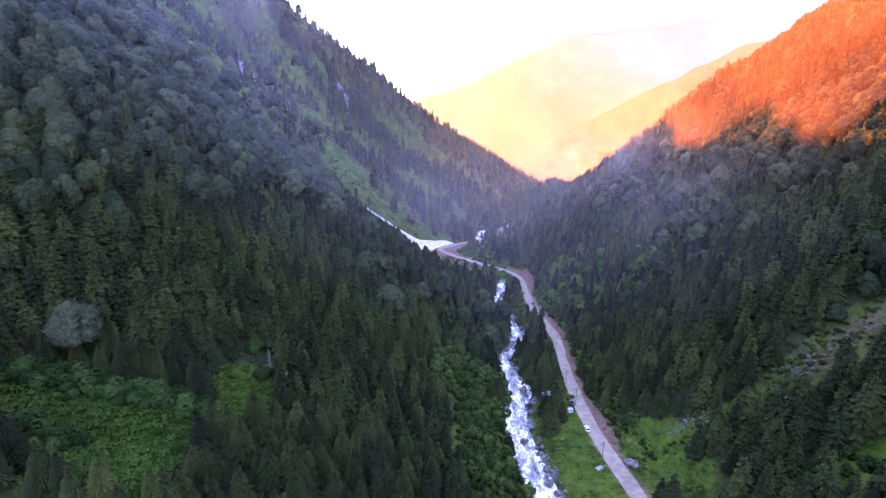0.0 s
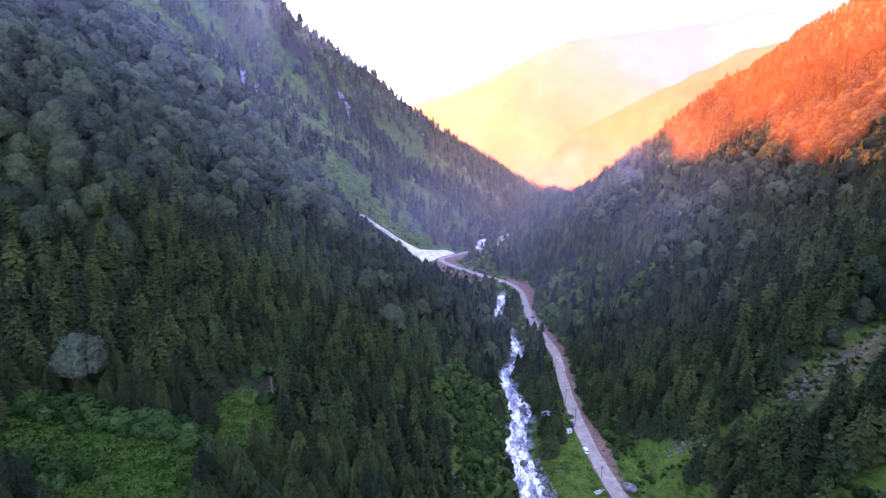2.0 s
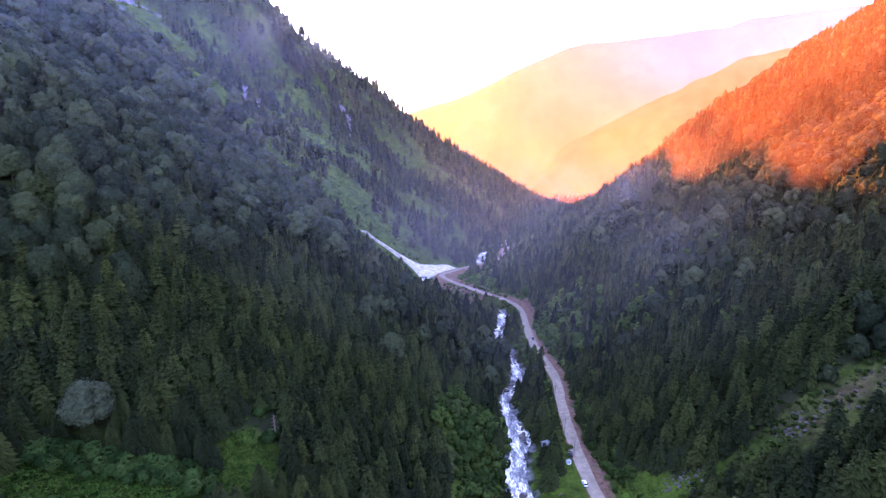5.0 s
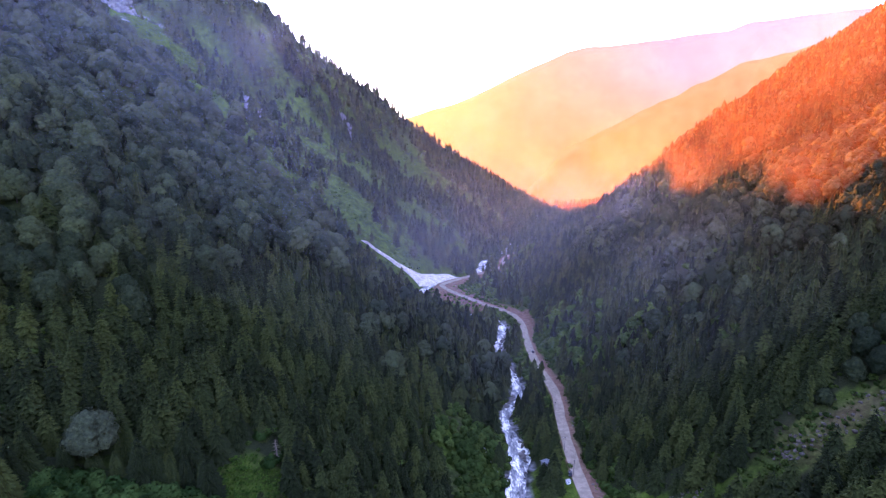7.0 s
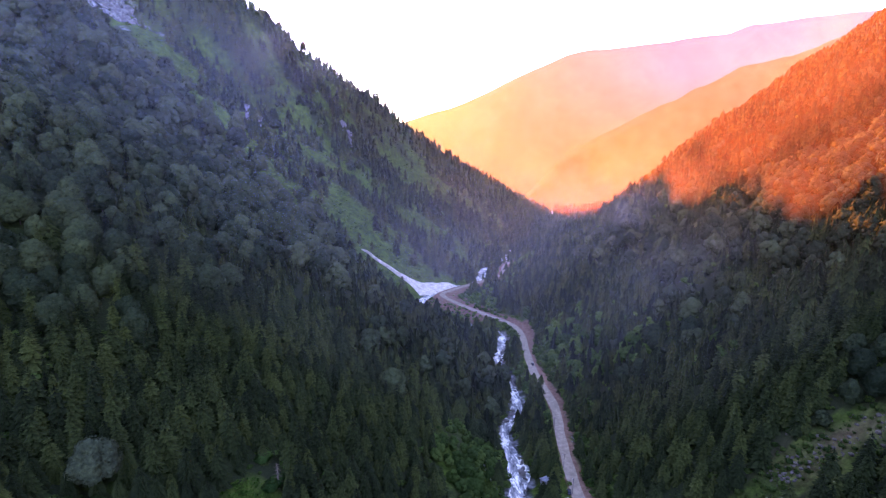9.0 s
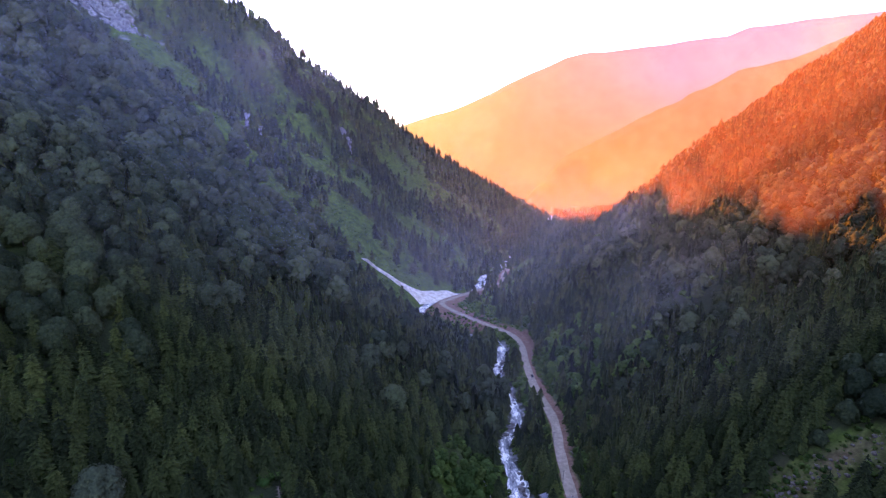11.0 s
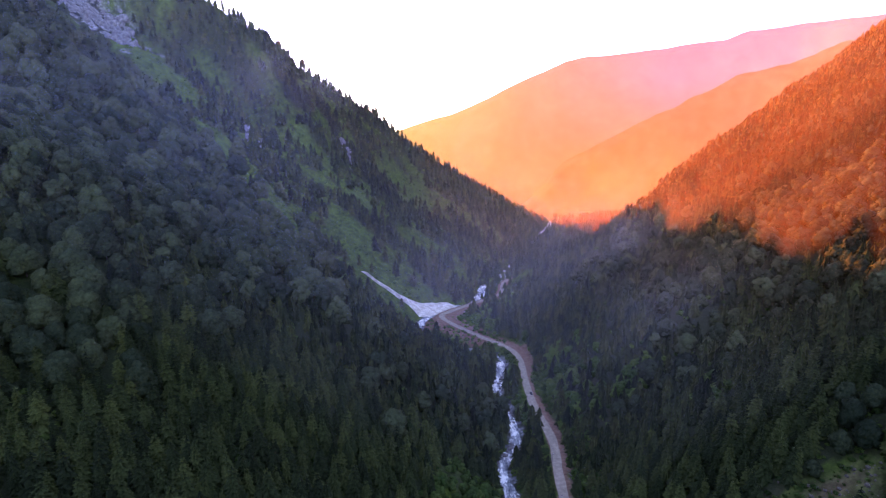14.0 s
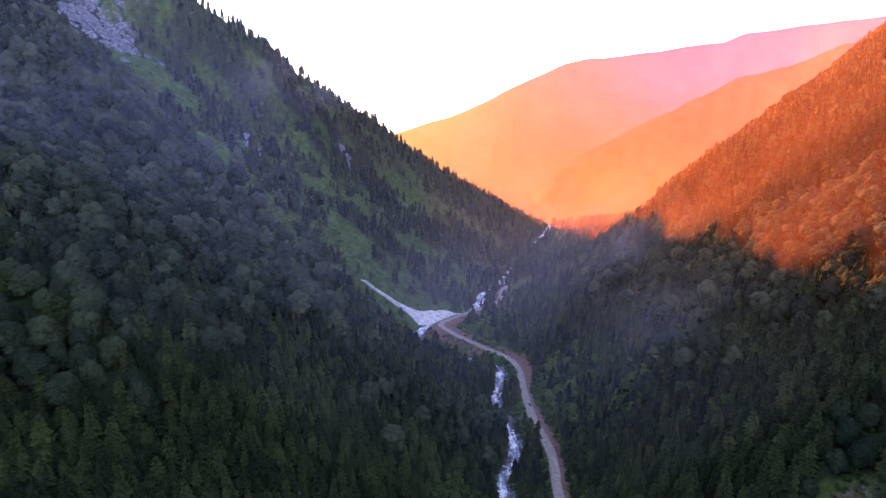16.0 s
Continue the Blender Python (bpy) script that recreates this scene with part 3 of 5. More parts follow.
def lobed(r, lobes, rows, cols, leaves, leaf, wide=0.3, low=0.16, lump=1.0):
    """A broadleaf crown: lumpy rounded masses of foliage heaped into an uneven oval, with leaf sprays standing out of them, and the way each corner faces."""
    centres, radii = [(0.04 * r.normal(), 0.04 * r.normal(), 0.8)], [0.17]
    for k in range(lobes - 1):
        h = 0.74 - (0.74 - low - 0.12) * ((k + r.random()) / (lobes - 1)) ** 0.9
        a = k * 2.39996 + 0.7 * r.random()
        out = wide * (0.5 + 0.38 * r.random()) * (1 - 1.1 * max(0, h - 0.42)) * (1 - 0.5 * max(0, 0.36 - h))
        centres.append((out * np.cos(a), out * np.sin(a), h))
        radii.append(lump * (0.13 + 0.08 * r.random()))
    vs, fs, ns, count = [], [], [], 0
    for c, rad in zip(np.array(centres), radii):
        # one mass: rings of corners from its underside to its top
        sz = np.linspace(-0.75, 0.9, rows)
        a = 2 * np.pi * (np.arange(cols)[None] + 0.5 * (np.arange(rows)[:, None] % 2)) / cols + r.random() * 6
        flat = np.sqrt(1 - sz ** 2)[:, None] * np.ones((1, cols))
        d = np.concatenate([np.stack([flat * np.cos(a), flat * np.sin(a), sz[:, None] * np.ones((1, cols))], -1).reshape(-1, 3), [[0, 0, 1]]])
        v = c + d * rad * (0.72 + 0.42 * r.random((len(d), 1))) * np.array([1, 1, 0.92])
        i, j = np.meshgrid(np.arange(rows - 1), np.arange(cols), indexing="ij")
        p, q = (i * cols + j).ravel(), (i * cols + (j + 1) % cols).ravel()
        cap = np.arange(cols)
        f = np.concatenate([np.stack([p, q, q + cols], 1), np.stack([p, q + cols, p + cols], 1),
                            np.stack([(rows - 1) * cols + cap, (rows - 1) * cols + (cap + 1) % cols, 0 * cap + rows * cols], 1)])
        vs.append(v)
        fs.append(f + count)
        ns.append(0.8 * d + 1.4 * (v - (0, 0, 0.4)) + 0.4 * r.normal(size=d.shape))
        count += len(v)
        # leaf sprays on its outside
        n = max(2, leaves // lobes)
        k = np.arange(n) + 0.5
        sz = -0.5 + 1.48 * k / n
        a = k * 2.39996 + r.random() * 6
        d = np.stack([np.sqrt(1 - sz ** 2) * np.cos(a), np.sqrt(1 - sz ** 2) * np.sin(a), sz], 1)
        p = c + d * rad * (0.92 + 0.26 * r.random((n, 1))) * np.array([1, 1, 0.92])
        t = np.cross(d + 0.35 * r.normal(size=(n, 3)), r.normal(size=(n, 3)))
        t /= np.linalg.norm(t, axis=1)[:, None]
        b = np.cross(d, t)
        size = leaf * (0.5 + 1.0 * r.random((n, 1)))
        v = np.stack([p - t * size, p - b * size * 0.7 - d * size * 0.4, p + t * size, p + b * size * 0.7 - d * size * 0.4], 1).reshape(-1, 3)
        i = np.arange(n) * 4 + count
        vs.append(v)
        fs.append(np.concatenate([np.stack([i, i + 1, i + 2], 1), np.stack([i, i + 2, i + 3], 1)]))
        ns.append(np.repeat(0.8 * d + 1.4 * (p - (0, 0, 0.4)) + 0.5 * r.normal(size=d.shape), 4, 0))
        count += len(v)
    turn = np.concatenate(ns)
    return np.concatenate(vs), np.concatenate(fs), turn / np.linalg.norm(turn, axis=1)[:, None]


def limbs(r, count=6):
    """Trunk with limbs."""
    shapes = [trunk_shape(0.022, 0.7, 6)]
    for k in range(count):
        ang, h = k * 2.4 + r.random(), 0.25 + 0.3 * k / count
        tip = np.array([0.24 * np.cos(ang), 0.24 * np.sin(ang), h + 0.22])
        foot = np.array([0, 0, h])
        side = np.array([-np.sin(ang), np.cos(ang), 0]) * 0.009
        shapes.append((np.array([foot + side, foot - side, foot + (0, 0, -0.02), tip]), [(0, 1, 3), (1, 2, 3), (2, 0, 3)]))
    return join(shapes)


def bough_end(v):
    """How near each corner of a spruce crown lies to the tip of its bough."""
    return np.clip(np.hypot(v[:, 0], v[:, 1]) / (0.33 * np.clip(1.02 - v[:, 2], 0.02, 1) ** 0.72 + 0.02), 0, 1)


def forest(name, shapes, places, mat, r, label, category="trees", rounded=False):
    """Many trees as one object: each place is x, y, z, height, girth."""
    pick = r.integers(0, len(shapes), len(places))
    vs, fs, ts, ns, ends, n = [], [], [], [], [], 0
    for k, (v, f, *turned) in enumerate(shapes):
        q = places[pick == k]
        if not len(q):
            continue
        a = r.random(len(q)) * 2 * np.pi
        c, s = np.cos(a)[:, None], np.sin(a)[:, None]
        x, y = v[:, 0][None], v[:, 1][None]
        g = (q[:, 3] * q[:, 4])[:, None]
        lean = 0.03 * r.normal(size=(len(q), 2))
        z = v[:, 2][None] * q[:, 3][:, None]
        w = np.stack([q[:, 0][:, None] + (x * c - y * s) * g + z * lean[:, :1], q[:, 1][:, None] + (x * s + y * c) * g + z * lean[:, 1:], q[:, 2][:, None] + z], -1)
        vs.append(w.reshape(-1, 3))
        fs.append((f[None] + (n + np.arange(len(q)) * len(v))[:, None, None]).reshape(-1, 3))
        ts.append(np.repeat(r.random(len(q)), len(v)))
        ends.append(np.tile(bough_end(v), len(q)))
        n += len(q) * len(v)
        if turned:
            out = turned[0]
        else:
            out = (v - np.array([0, 0, 0.4])) * np.array([1.0, 1.0, 0.9])
            out = out / np.linalg.norm(out, axis=1)[:, None] + 0.3 * r.normal(size=out.shape)
            out /= np.linalg.norm(out, axis=1)[:, None]
        ox, oy = out[:, 0][None], out[:, 1][None]
        ns.append(np.stack([ox * c - oy * s, ox * s + oy * c, out[:, 2][None] + 0 * c], -1).reshape(-1, 3))
    ob = mesh_object(name, np.concatenate(vs), np.concatenate(fs), mat, rounded, np.concatenate(ts))
    if rounded:
        # leaves take the light as the rounded crown does
        ob.data.normals_split_custom_set_from_vertices(np.concatenate(ns))
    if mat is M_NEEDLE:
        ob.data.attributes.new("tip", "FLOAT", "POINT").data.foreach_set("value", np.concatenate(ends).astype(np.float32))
    return tagged(ob, label, category, kind="stuff")


# ---- where things grow ----
def scatter(x0, x1, y0, y1, gap, r):
    """Uneven rows of places about gap apart, inside what the valley's line can see."""
    x, y = np.meshgrid(np.arange(x0, x1, gap), np.arange(y0, y1, gap))
    x = x + gap * 0.9 * (r.random(x.shape) - 0.5) + (np.arange(x.shape[0])[:, None] % 2) * gap / 2
    y = y + gap * 0.9 * (r.random(y.shape) - 0.5)
    x, y = x.ravel(), y.ravel()
    keep = np.abs(x) < 0.9 * y + 35
    return x[keep], y[keep]


def foot_left(y):
    return np.interp(y, RIVER_LINE[:, 1][np.argsort(RIVER_LINE[:, 1])], RIVER_LINE[:, 0][np.argsort(RIVER_LINE[:, 1])])


def cover(x, y):
    """Chances of a conifer and of a broadleaf tree at a place."""
    z = land(x, y)
    river, _ = nearest(x, y, RIVER_LINE)
    road, _ = nearest(x, y, ROAD_LINE)
    over = z - river_z(y)
    left = x < foot_left(y)
    n1, n2 = soft_noise(x, y, 46), soft_noise(x, y, 17)
    strip = np.exp(-((y - strip_y(x) + 16) / 48) ** 2) * left * step(-35, -75, x)
    gully = np.maximum(strip, np.exp(-((y - gully_y(x)) / 24) ** 2) * left * step(-10, -40, x))
    beyond = left & (y > strip_y(x) + 25)
    con = np.ones_like(z)
    # broadleaf belts
    leafl = step(106, 146, over + np.clip(0.22 * (y - 240), 0, 48) + 30 * n1 + 14 * n2) * left * ~beyond
    leafr = np.where(left, 0, 0.75 * step(30, 80, over + 38 * n1 + 10 * n2) * step(230, 290, y) * (1 - 0.85 * step(440, 475, y + 14 * n2)))
    leafr = np.maximum(leafr, 1.5 * ~left * step(95, 125, over) * step(320, 345, y) * (1 - step(425, 450, y + 10 * n2)))
    belt = np.maximum(leafl * (0.6 + 0.25 * n2), leafr * (0.3 + 0.25 * n2 + 0.25 * step(90, 115, over)) * (1 - 0.8 * step(455, 490, y)))
    belt = np.maximum(belt, 0.26 * step(-0.1, 0.4, n1 + 0.4 * n2) * step(230, 300, y) * np.where(left, 0.6 * step(470, 420, y), 1.15 * step(600, 540, y) * step(12, 30, over)))
    con = con * (1 - 1.0 * np.clip(belt, 0, 0.78)) * (1 - 0.6 * step(0.8, 1.0, leafl))
    # ribs of forest on the mountain beyond the gully
    down = left_crest(y) - z
    fall = soft_noise(x * 0.35, y + 0.25 * x, 36) + 0.5 * soft_noise(x * 0.6, y, 13)
    rib = 0.1 * step(-0.2, 0.3, n2) + 0.86 * step(0.2, 0.4, fall + 0.12 * n2)
    # woods along the crest, and an open grassy shelf below them
    shelf = np.exp(-((down - 62 - 10 * n2) / 13) ** 2) * step(860, 960, y)
    rib = np.maximum(rib * (1 - 0.9 * shelf), 0.95 * step(52, 34, down + 8 * n2) * step(830, 900, y))
    for cx, cy, rx, ry in ((-335, 862, 72, 42), (-258, 735, 34, 40), (-62, 885, 50, 30)):
        rib = np.maximum(rib, step(1.25, 0.7, np.hypot((x - cx) / rx, (y - cy) / ry) + 0.35 * n2 + 0.2 * n1))
    rib = np.maximum(rib, 0.75 * step(0.1, 0.4, step(1150, 1250, y) + 0.5 * n2))
    rib = rib * (1 - 0.93 * step(0.75, 0.95, lush(x, y)))
    con = np.where(beyond, 0.95 * rib, con)
    belt = np.where(beyond, 0.02 * (1 - rib), belt)
    con, belt = con * (1 - gully), belt * (1 - 0.9 * gully)
    # clearings
    open_ground = inside(x, y, -89, 119, 30, 17, -25) | inside(x, y, -66, 158, 11, 19) | inside(x, y, -71, 141, 9, 11) | inside(x, y, 51, 190, 11, 34) | inside(x, y, 82, 186, 14, 24) | inside(x, y, 84, 164, 15, 13)
    open_ground |= (np.abs(y - np.interp(x, [-116, -86, -74], [130, 140, 142])) < 6) & (x > -118) & (x < -72)
    open_ground |= inside(x, y, -109, 147, 5, 4) | inside(x, y, 149, 184, 27, 13, -5) | inside(x, y, 130, 139, 19, 8)
    open_ground |= (scree(x, y) > 0.5) | (left & (river < 33 + 5 * n2) & (y < 268) & (y > 142))
    open_ground |= (river < np.where((y > 345) & (y < 392), 3.4, 5.5)) | (road < 6) | ((y > 490) & (y < 650) & (x > -40) & (x < 90) & (road < cut_bank(x, y) + 5))
    open_ground |= ~left & (y > 300) & (y < 500) & (x > 66) & (road < 0.9 * cut_bank(x, y) + 3)
    # a stony run-out from the scree down to the meadow
    open_ground |= (x > 88) & (x < 150) & (np.abs(y - np.interp(x, [90, 113, 132, 150], [188, 182, 185, 186])) < 5.5 + 2.5 * n2)
    open_ground |= (np.abs(y - 402 - 0.19 * (x - 222)) < 12) & (x > 218) & (x < 352) & (n2 > -0.6)
    open_ground |= inside(x, y, 56, 170, 10, 24) | inside(x, y, 9, 244, 15, 26) | (inside(x, y, 92, 378, 8, 56) & (n2 > -0.2))
    open_ground |= inside(x, y, 22, 480, 24, 9, -20) | inside(x, y, -12, 562, 15, 17)
    open_ground |= (crag(x, y) + 0.5 * soft_noise(x, y, 26) > 0.75)
    open_ground |= (np.abs(y - snow_middle(x)) < snow_half(x) + 6) & (x > -122) & (x < 20)
    open_ground |= inside(x, y, 114, 735, 16, 45) & (n2 > -0.5)
    flat = (over < 8) & ~left
    con = np.where(flat, np.where((y > 236) & (y < 345), 1.0, 0.5 * (n2 > -0.1)), con)
    return np.where(open_ground, 0, con), np.where(open_ground, 0, belt), z


grown = cover(gx.ravel(), gy.ravel())
# needle litter, with the forest's shade painted in, wherever trees grow
ground.data.attributes.new("litter_shade", "FLOAT", "POINT").data.foreach_set("value", np.clip(grown[0] + 0.8 * grown[1], 0, 0.9).astype(np.float32))
r = np.random.default_rng(11)
conifers, leafs = [], []
for x0, x1, y0, y1, gap in [(-320, 320, 95, 300, 5.3), (-540, 470, 300, 660, 6.2), (-560, 640, 660, 1000, 6.4), (-500, 1000, 1000, 1800, 11.0)]:
    x, y = scatter(x0, x1, y0, y1, gap, r)
    con, leaf, z = cover(x, y)
    u = r.random(len(x))
    k = u < con * 0.93
    ribbed = (x[k] < foot_left(y[k])) & (y[k] > strip_y(x[k]) + 25)
    hgt = (1 + np.where(y[k] > 1000, 0.05, 0.2) * ribbed) * (8.5 + 10.0 * r.random(k.sum()) + 2.5 * soft_noise(x[k], y[k], 60)) * np.where(y[k] > 1000, 1.15, np.where(y[k] < 300, 0.98, np.where((x[k] < 10) & (y[k] < 430), 0.95, 1.0)))
    conifers.append(np.stack([x[k], y[k], z[k] - 0.2, hgt, np.where(y[k] < 430, 0.82, 1.0) * (0.85 + 0.35 * r.random(k.sum()))], 1))
    x, y = scatter(x0, x1, y0, y1, max(9.2, gap * 1.6), r)
    con, leaf, z = cover(x, y)
    k = r.random(len(x)) < leaf * 1.35
    leafs.append(np.stack([x[k], y[k], z[k] - 0.2, (1 + 0.35 * step(260, 400, y[k]) * (x[k] < foot_left(y[k])) * step(50, 90, z[k] - river_z(y[k]))) * (12.5 + 7.5 * r.random(k.sum())), 0.85 + 0.36 * r.random(k.sum())], 1))
# a belt of round broadleaf trees on the rib that catches the sun
u, v = r.random(70), r.normal(size=70)
bx, by = 222 + 125 * u, 402 + 24 * u + 9 * v
leafs.append(np.stack([bx, by, land(bx, by) - 0.2, 13 + 5 * r.random(70), 0.85 + 0.3 * r.random(70)], 1))
# a few round trees above the scree
for x, y, h in ((179.0, 216.0, 13), (174.0, 204.0, 15), (166.0, 198.0, 12), (173.0, 194.0, 14), (154.0, 196.0, 9), (183.0, 206.0, 13)):
    leafs.append(np.array([[x, y, float(land(x, y)) - 0.2, h, 1.0]]))
conifers, leafs = np.concatenate(conifers), np.concatenate(leafs)
for x, y, _, h, g in leafs[-6:]:
    conifers = conifers[np.hypot(conifers[:, 0] - x, conifers[:, 1] - y + 2) > 6.5]
WATERSIDE = [(-61, 115, 15, 1.15), (-57, 119, 12, 1.0), (46.5, 203, 14, 1.05), (53.5, 226, 12.5, 1.0), (49, 246, 13, 1.0), (57, 260, 14, 1.0), (51, 276, 14, 1.1), (56, 288, 15, 1.0), (47, 262, 12, 1.0), (58, 243, 9, 1.0), (28, 240, 12, 1.0), (27.5, 194, 9, 1.1), (44, 292, 9, 1.0), (48.5, 214, 12, 1.1), (51.5, 219, 13, 1.1), (47.5, 221, 11, 1.1), (53, 211, 10, 1.0), (55.5, 233, 12, 1.0),
             (54, 240, 13, 1.0), (27, 236, 10, 1.1), (52, 254, 13, 1.1), (47, 271, 13, 1.1), (55, 270, 12, 1.0)]
for x, y, h, g in WATERSIDE:
    conifers = np.append(conifers, [[x, y, float(land(x, y)) - 0.2, h, g]], 0)
dist = lambda q: np.hypot(np.hypot(q[:, 0], q[:, 1]), q[:, 2] - 160)

fine = [conifer_fine(r, 60, 22) for _ in range(4)]
fair = [conifer_fine(r, 20, 10, 0.36) for _ in range(4)]
rings = [conifer_rings(r, 7, 12) for _ in range(4)]
cones = [conifer_rings(r, 4, 7) for _ in range(4)]

d = dist(conifers)
order = np.argsort(d)
conifers, d = conifers[order], d[order]
SINGLE = 280
near, rest, rd = conifers[:SINGLE], conifers[SINGLE:], d[SINGLE:]


def single_trees(kind, label, places, crowns, stems, crown_mat, group):
    """Trees that stand alone, each with its trunk and crown."""
    meshes = []
    for (cv, cf, *turned), (sv, sf) in zip(crowns, stems):
        a = mesh_object("crown", cv, cf, crown_mat, bool(turned))
        if turned:
            a.data.normals_split_custom_set_from_vertices(turned[0])
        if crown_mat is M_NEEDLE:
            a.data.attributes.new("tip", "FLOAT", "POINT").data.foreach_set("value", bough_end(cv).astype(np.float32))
        b = mesh_object("trunk", sv, sf, M_BARK)
        meshes.append((a.data, b.data))
        bpy.data.objects.remove(a)
        bpy.data.objects.remove(b)
    for i, (x, y, z, h, g) in enumerate(places):
        tree = tagged(new(kind), label, "tree", group)
        tree.matrix_basis = Matrix.LocRotScale((x, y, z), Euler((0.04 * math.sin(i * 7.1), 0.04 * math.cos(i * 3.3), i * 2.4)), (h * g, h * g, h))
        for name, me in zip(("crown", "trunk"), meshes[i % len(meshes)]):
            new(name, me).parent = tree


single_trees("spruce_tree", "tall dark green spruce tree on the valley side", near, fine, [trunk_shape(0.02, 0.95)] * 4, M_NEEDLE, "spruces of the near forest")
forest("spruce_forest", fair, rest[rd < 320], M_NEEDLE, r, "dense dark green spruce forest on the slopes")
forest("spruce_forest", rings, rest[(rd >= 320) & (rd < 650)], M_NEEDLE, r, "dense dark green spruce forest higher up the slopes")
forest("spruce_forest", cones, rest[rd >= 650], M_NEEDLE, r, "far spruce woods on the mountains")

d = dist(leafs)
order = np.argsort(d)
leafs, d = leafs[order], d[order]
crowns = [lobed(r, 30, 5, 9, 3600, 0.022, 0.29, 0.16, 0.95) for _ in range(5)]
single_trees("broadleaf_tree", "rounded grey-green broadleaf tree among spruces", leafs[:90] - np.array([0, 0, 1, 0, 0]) * 0.1 * leafs[:90, 3:4], crowns, [limbs(r) for _ in range(5)], M_LEAF, "broadleaf trees of the near slopes")
mid = [lobed(r, 12, 3, 6, 260, 0.042, 0.27, 0.16, 1.08) for _ in range(7)]
small = [lobed(r, 8, 2, 5, 64, 0.055, 0.25, 0.16, 1.25) for _ in range(6)]
forest("broadleaf_woods", mid, leafs[90:][d[90:] < 620], M_LEAF, r, "rounded broadleaf trees covering the upper slopes", rounded=True)
forest("broadleaf_woods", small, leafs[90:][d[90:] >= 620], M_LEAF, r, "far rounded broadleaf trees on the mountains", rounded=True)


# ---- shrubs, ferns and grass ----
def tufts(r, blades=7):
    """A fern or tall grass tuft of bent blades."""
    shapes = []
    for k in range(blades):
        a = 2 * np.pi * (k + r.random()) / blades
        c, s = np.cos(a), np.sin(a)
        ln, w = 0.6 + 0.5 * r.random(), 0.16
        v = [(-w * s, w * c, 0.0), (w * s, -w * c, 0.0), (0.55 * ln * c - w * s, 0.55 * ln * s + w * c, 0.75), (0.55 * ln * c + w * s, 0.55 * ln * s - w * c, 0.75), (ln * c, ln * s, 0.6)]
        shapes.append((np.array(v), [(0, 1, 3), (0, 3, 2), (2, 3, 4)]))
    return join(shapes)


shrub_shapes = [leafy(r, 64, 0.155, 0.68, -0.1) for _ in range(4)]
small_shrubs = [leafy(r, 18, 0.33, 0.75, -0.1) for _ in range(4)]
tuft_shapes = [tufts(r) for _ in range(4)]


M_HEDGE = foliage("hedge_leaves", (0.016, 0.042, 0.009), (0.03, 0.072, 0.015), (0.058, 0.108, 0.022), 0.3)


def bushes(x0, x1, y0, y1, gap, chance, low, high):
    x, y = scatter(x0, x1, y0, y1, gap, r)
    k = r.random(len(x)) < chance(x, y)
    x, y = x[k], y[k]
    return np.stack([x, y, land(x, y) - 0.15, low + (high - low) * r.random(len(x)) ** 1.5, 0.9 + 0.5 * r.random(len(x))], 1)


def along_line(x, y, ax, ay, bx, by, half):
    u = np.clip(((x - ax) * (bx - ax) + (y - ay) * (by - ay)) / ((bx - ax) ** 2 + (by - ay) ** 2), 0, 1)
    return np.hypot(x - ax - u * (bx - ax), y - ay - u * (by - ay)) < half


def bank_chance(x, y):
    river, _ = nearest(x, y, RIVER_LINE)
    road, _ = nearest(x, y, ROAD_LINE)
    side = x > np.interp(y, [150, 317, 452, 485], [66, 72, 70, 64])
    a = ((river > np.where((y > 340) & (y < 398), 1.5, 6)) & (river < 20) & (x < foot_left(y))) * 0.8 + ((road > 7) & (road < 22) & side & (y > 205)) * 0.75
    a = a + ((river > 6) & (road > 5) & (y > 255) & ~side & (x > foot_left(y))) * 0.7
    a = a + 0.9 * ((x < foot_left(y)) & (river < 28) & (y < 266))
    a = np.where((np.abs(y - snow_middle(x)) < snow_half(x) + 4) & (x < 18), 0, a)
    return np.where((river < np.where((y > 340) & (y < 398), 1.5, 5)) | (road < 4.5) | ((y > 560) & (road < 12)) | (side & (y > 300) & (road < 0.9 * cut_bank(x, y) + 2.5)), 0, a)


def meadow_edge(x, y):
    hedge = along_line(x, y, -116, 130, -86, 140, 6) | along_line(x, y, -86, 140, -74, 142, 5) | along_line(x, y, -100, 104, -95, 112, 6)
    return hedge * 1.0 + inside(x, y, -63, 180, 12, 9) * 0.5 + inside(x, y, -30, 140, 16, 12) * 0.1


def hill_chance(x, y):
    left = x < foot_left(y)
    strip = np.exp(-((y - strip_y(x)) / 30) ** 2) * left * step(-40, -80, x)
    beyond = left & (y > strip_y(x) + 20)
    snow = (np.abs(y - snow_middle(x)) < snow_half(x) + 3) & (x > -120) & (x < 18)
    out = np.maximum(np.maximum(0.6 * strip, 0.42 * beyond), 0.25 * lush(x, y)) * (crag(x, y) < 0.7)
    return np.where(snow, 0, out)


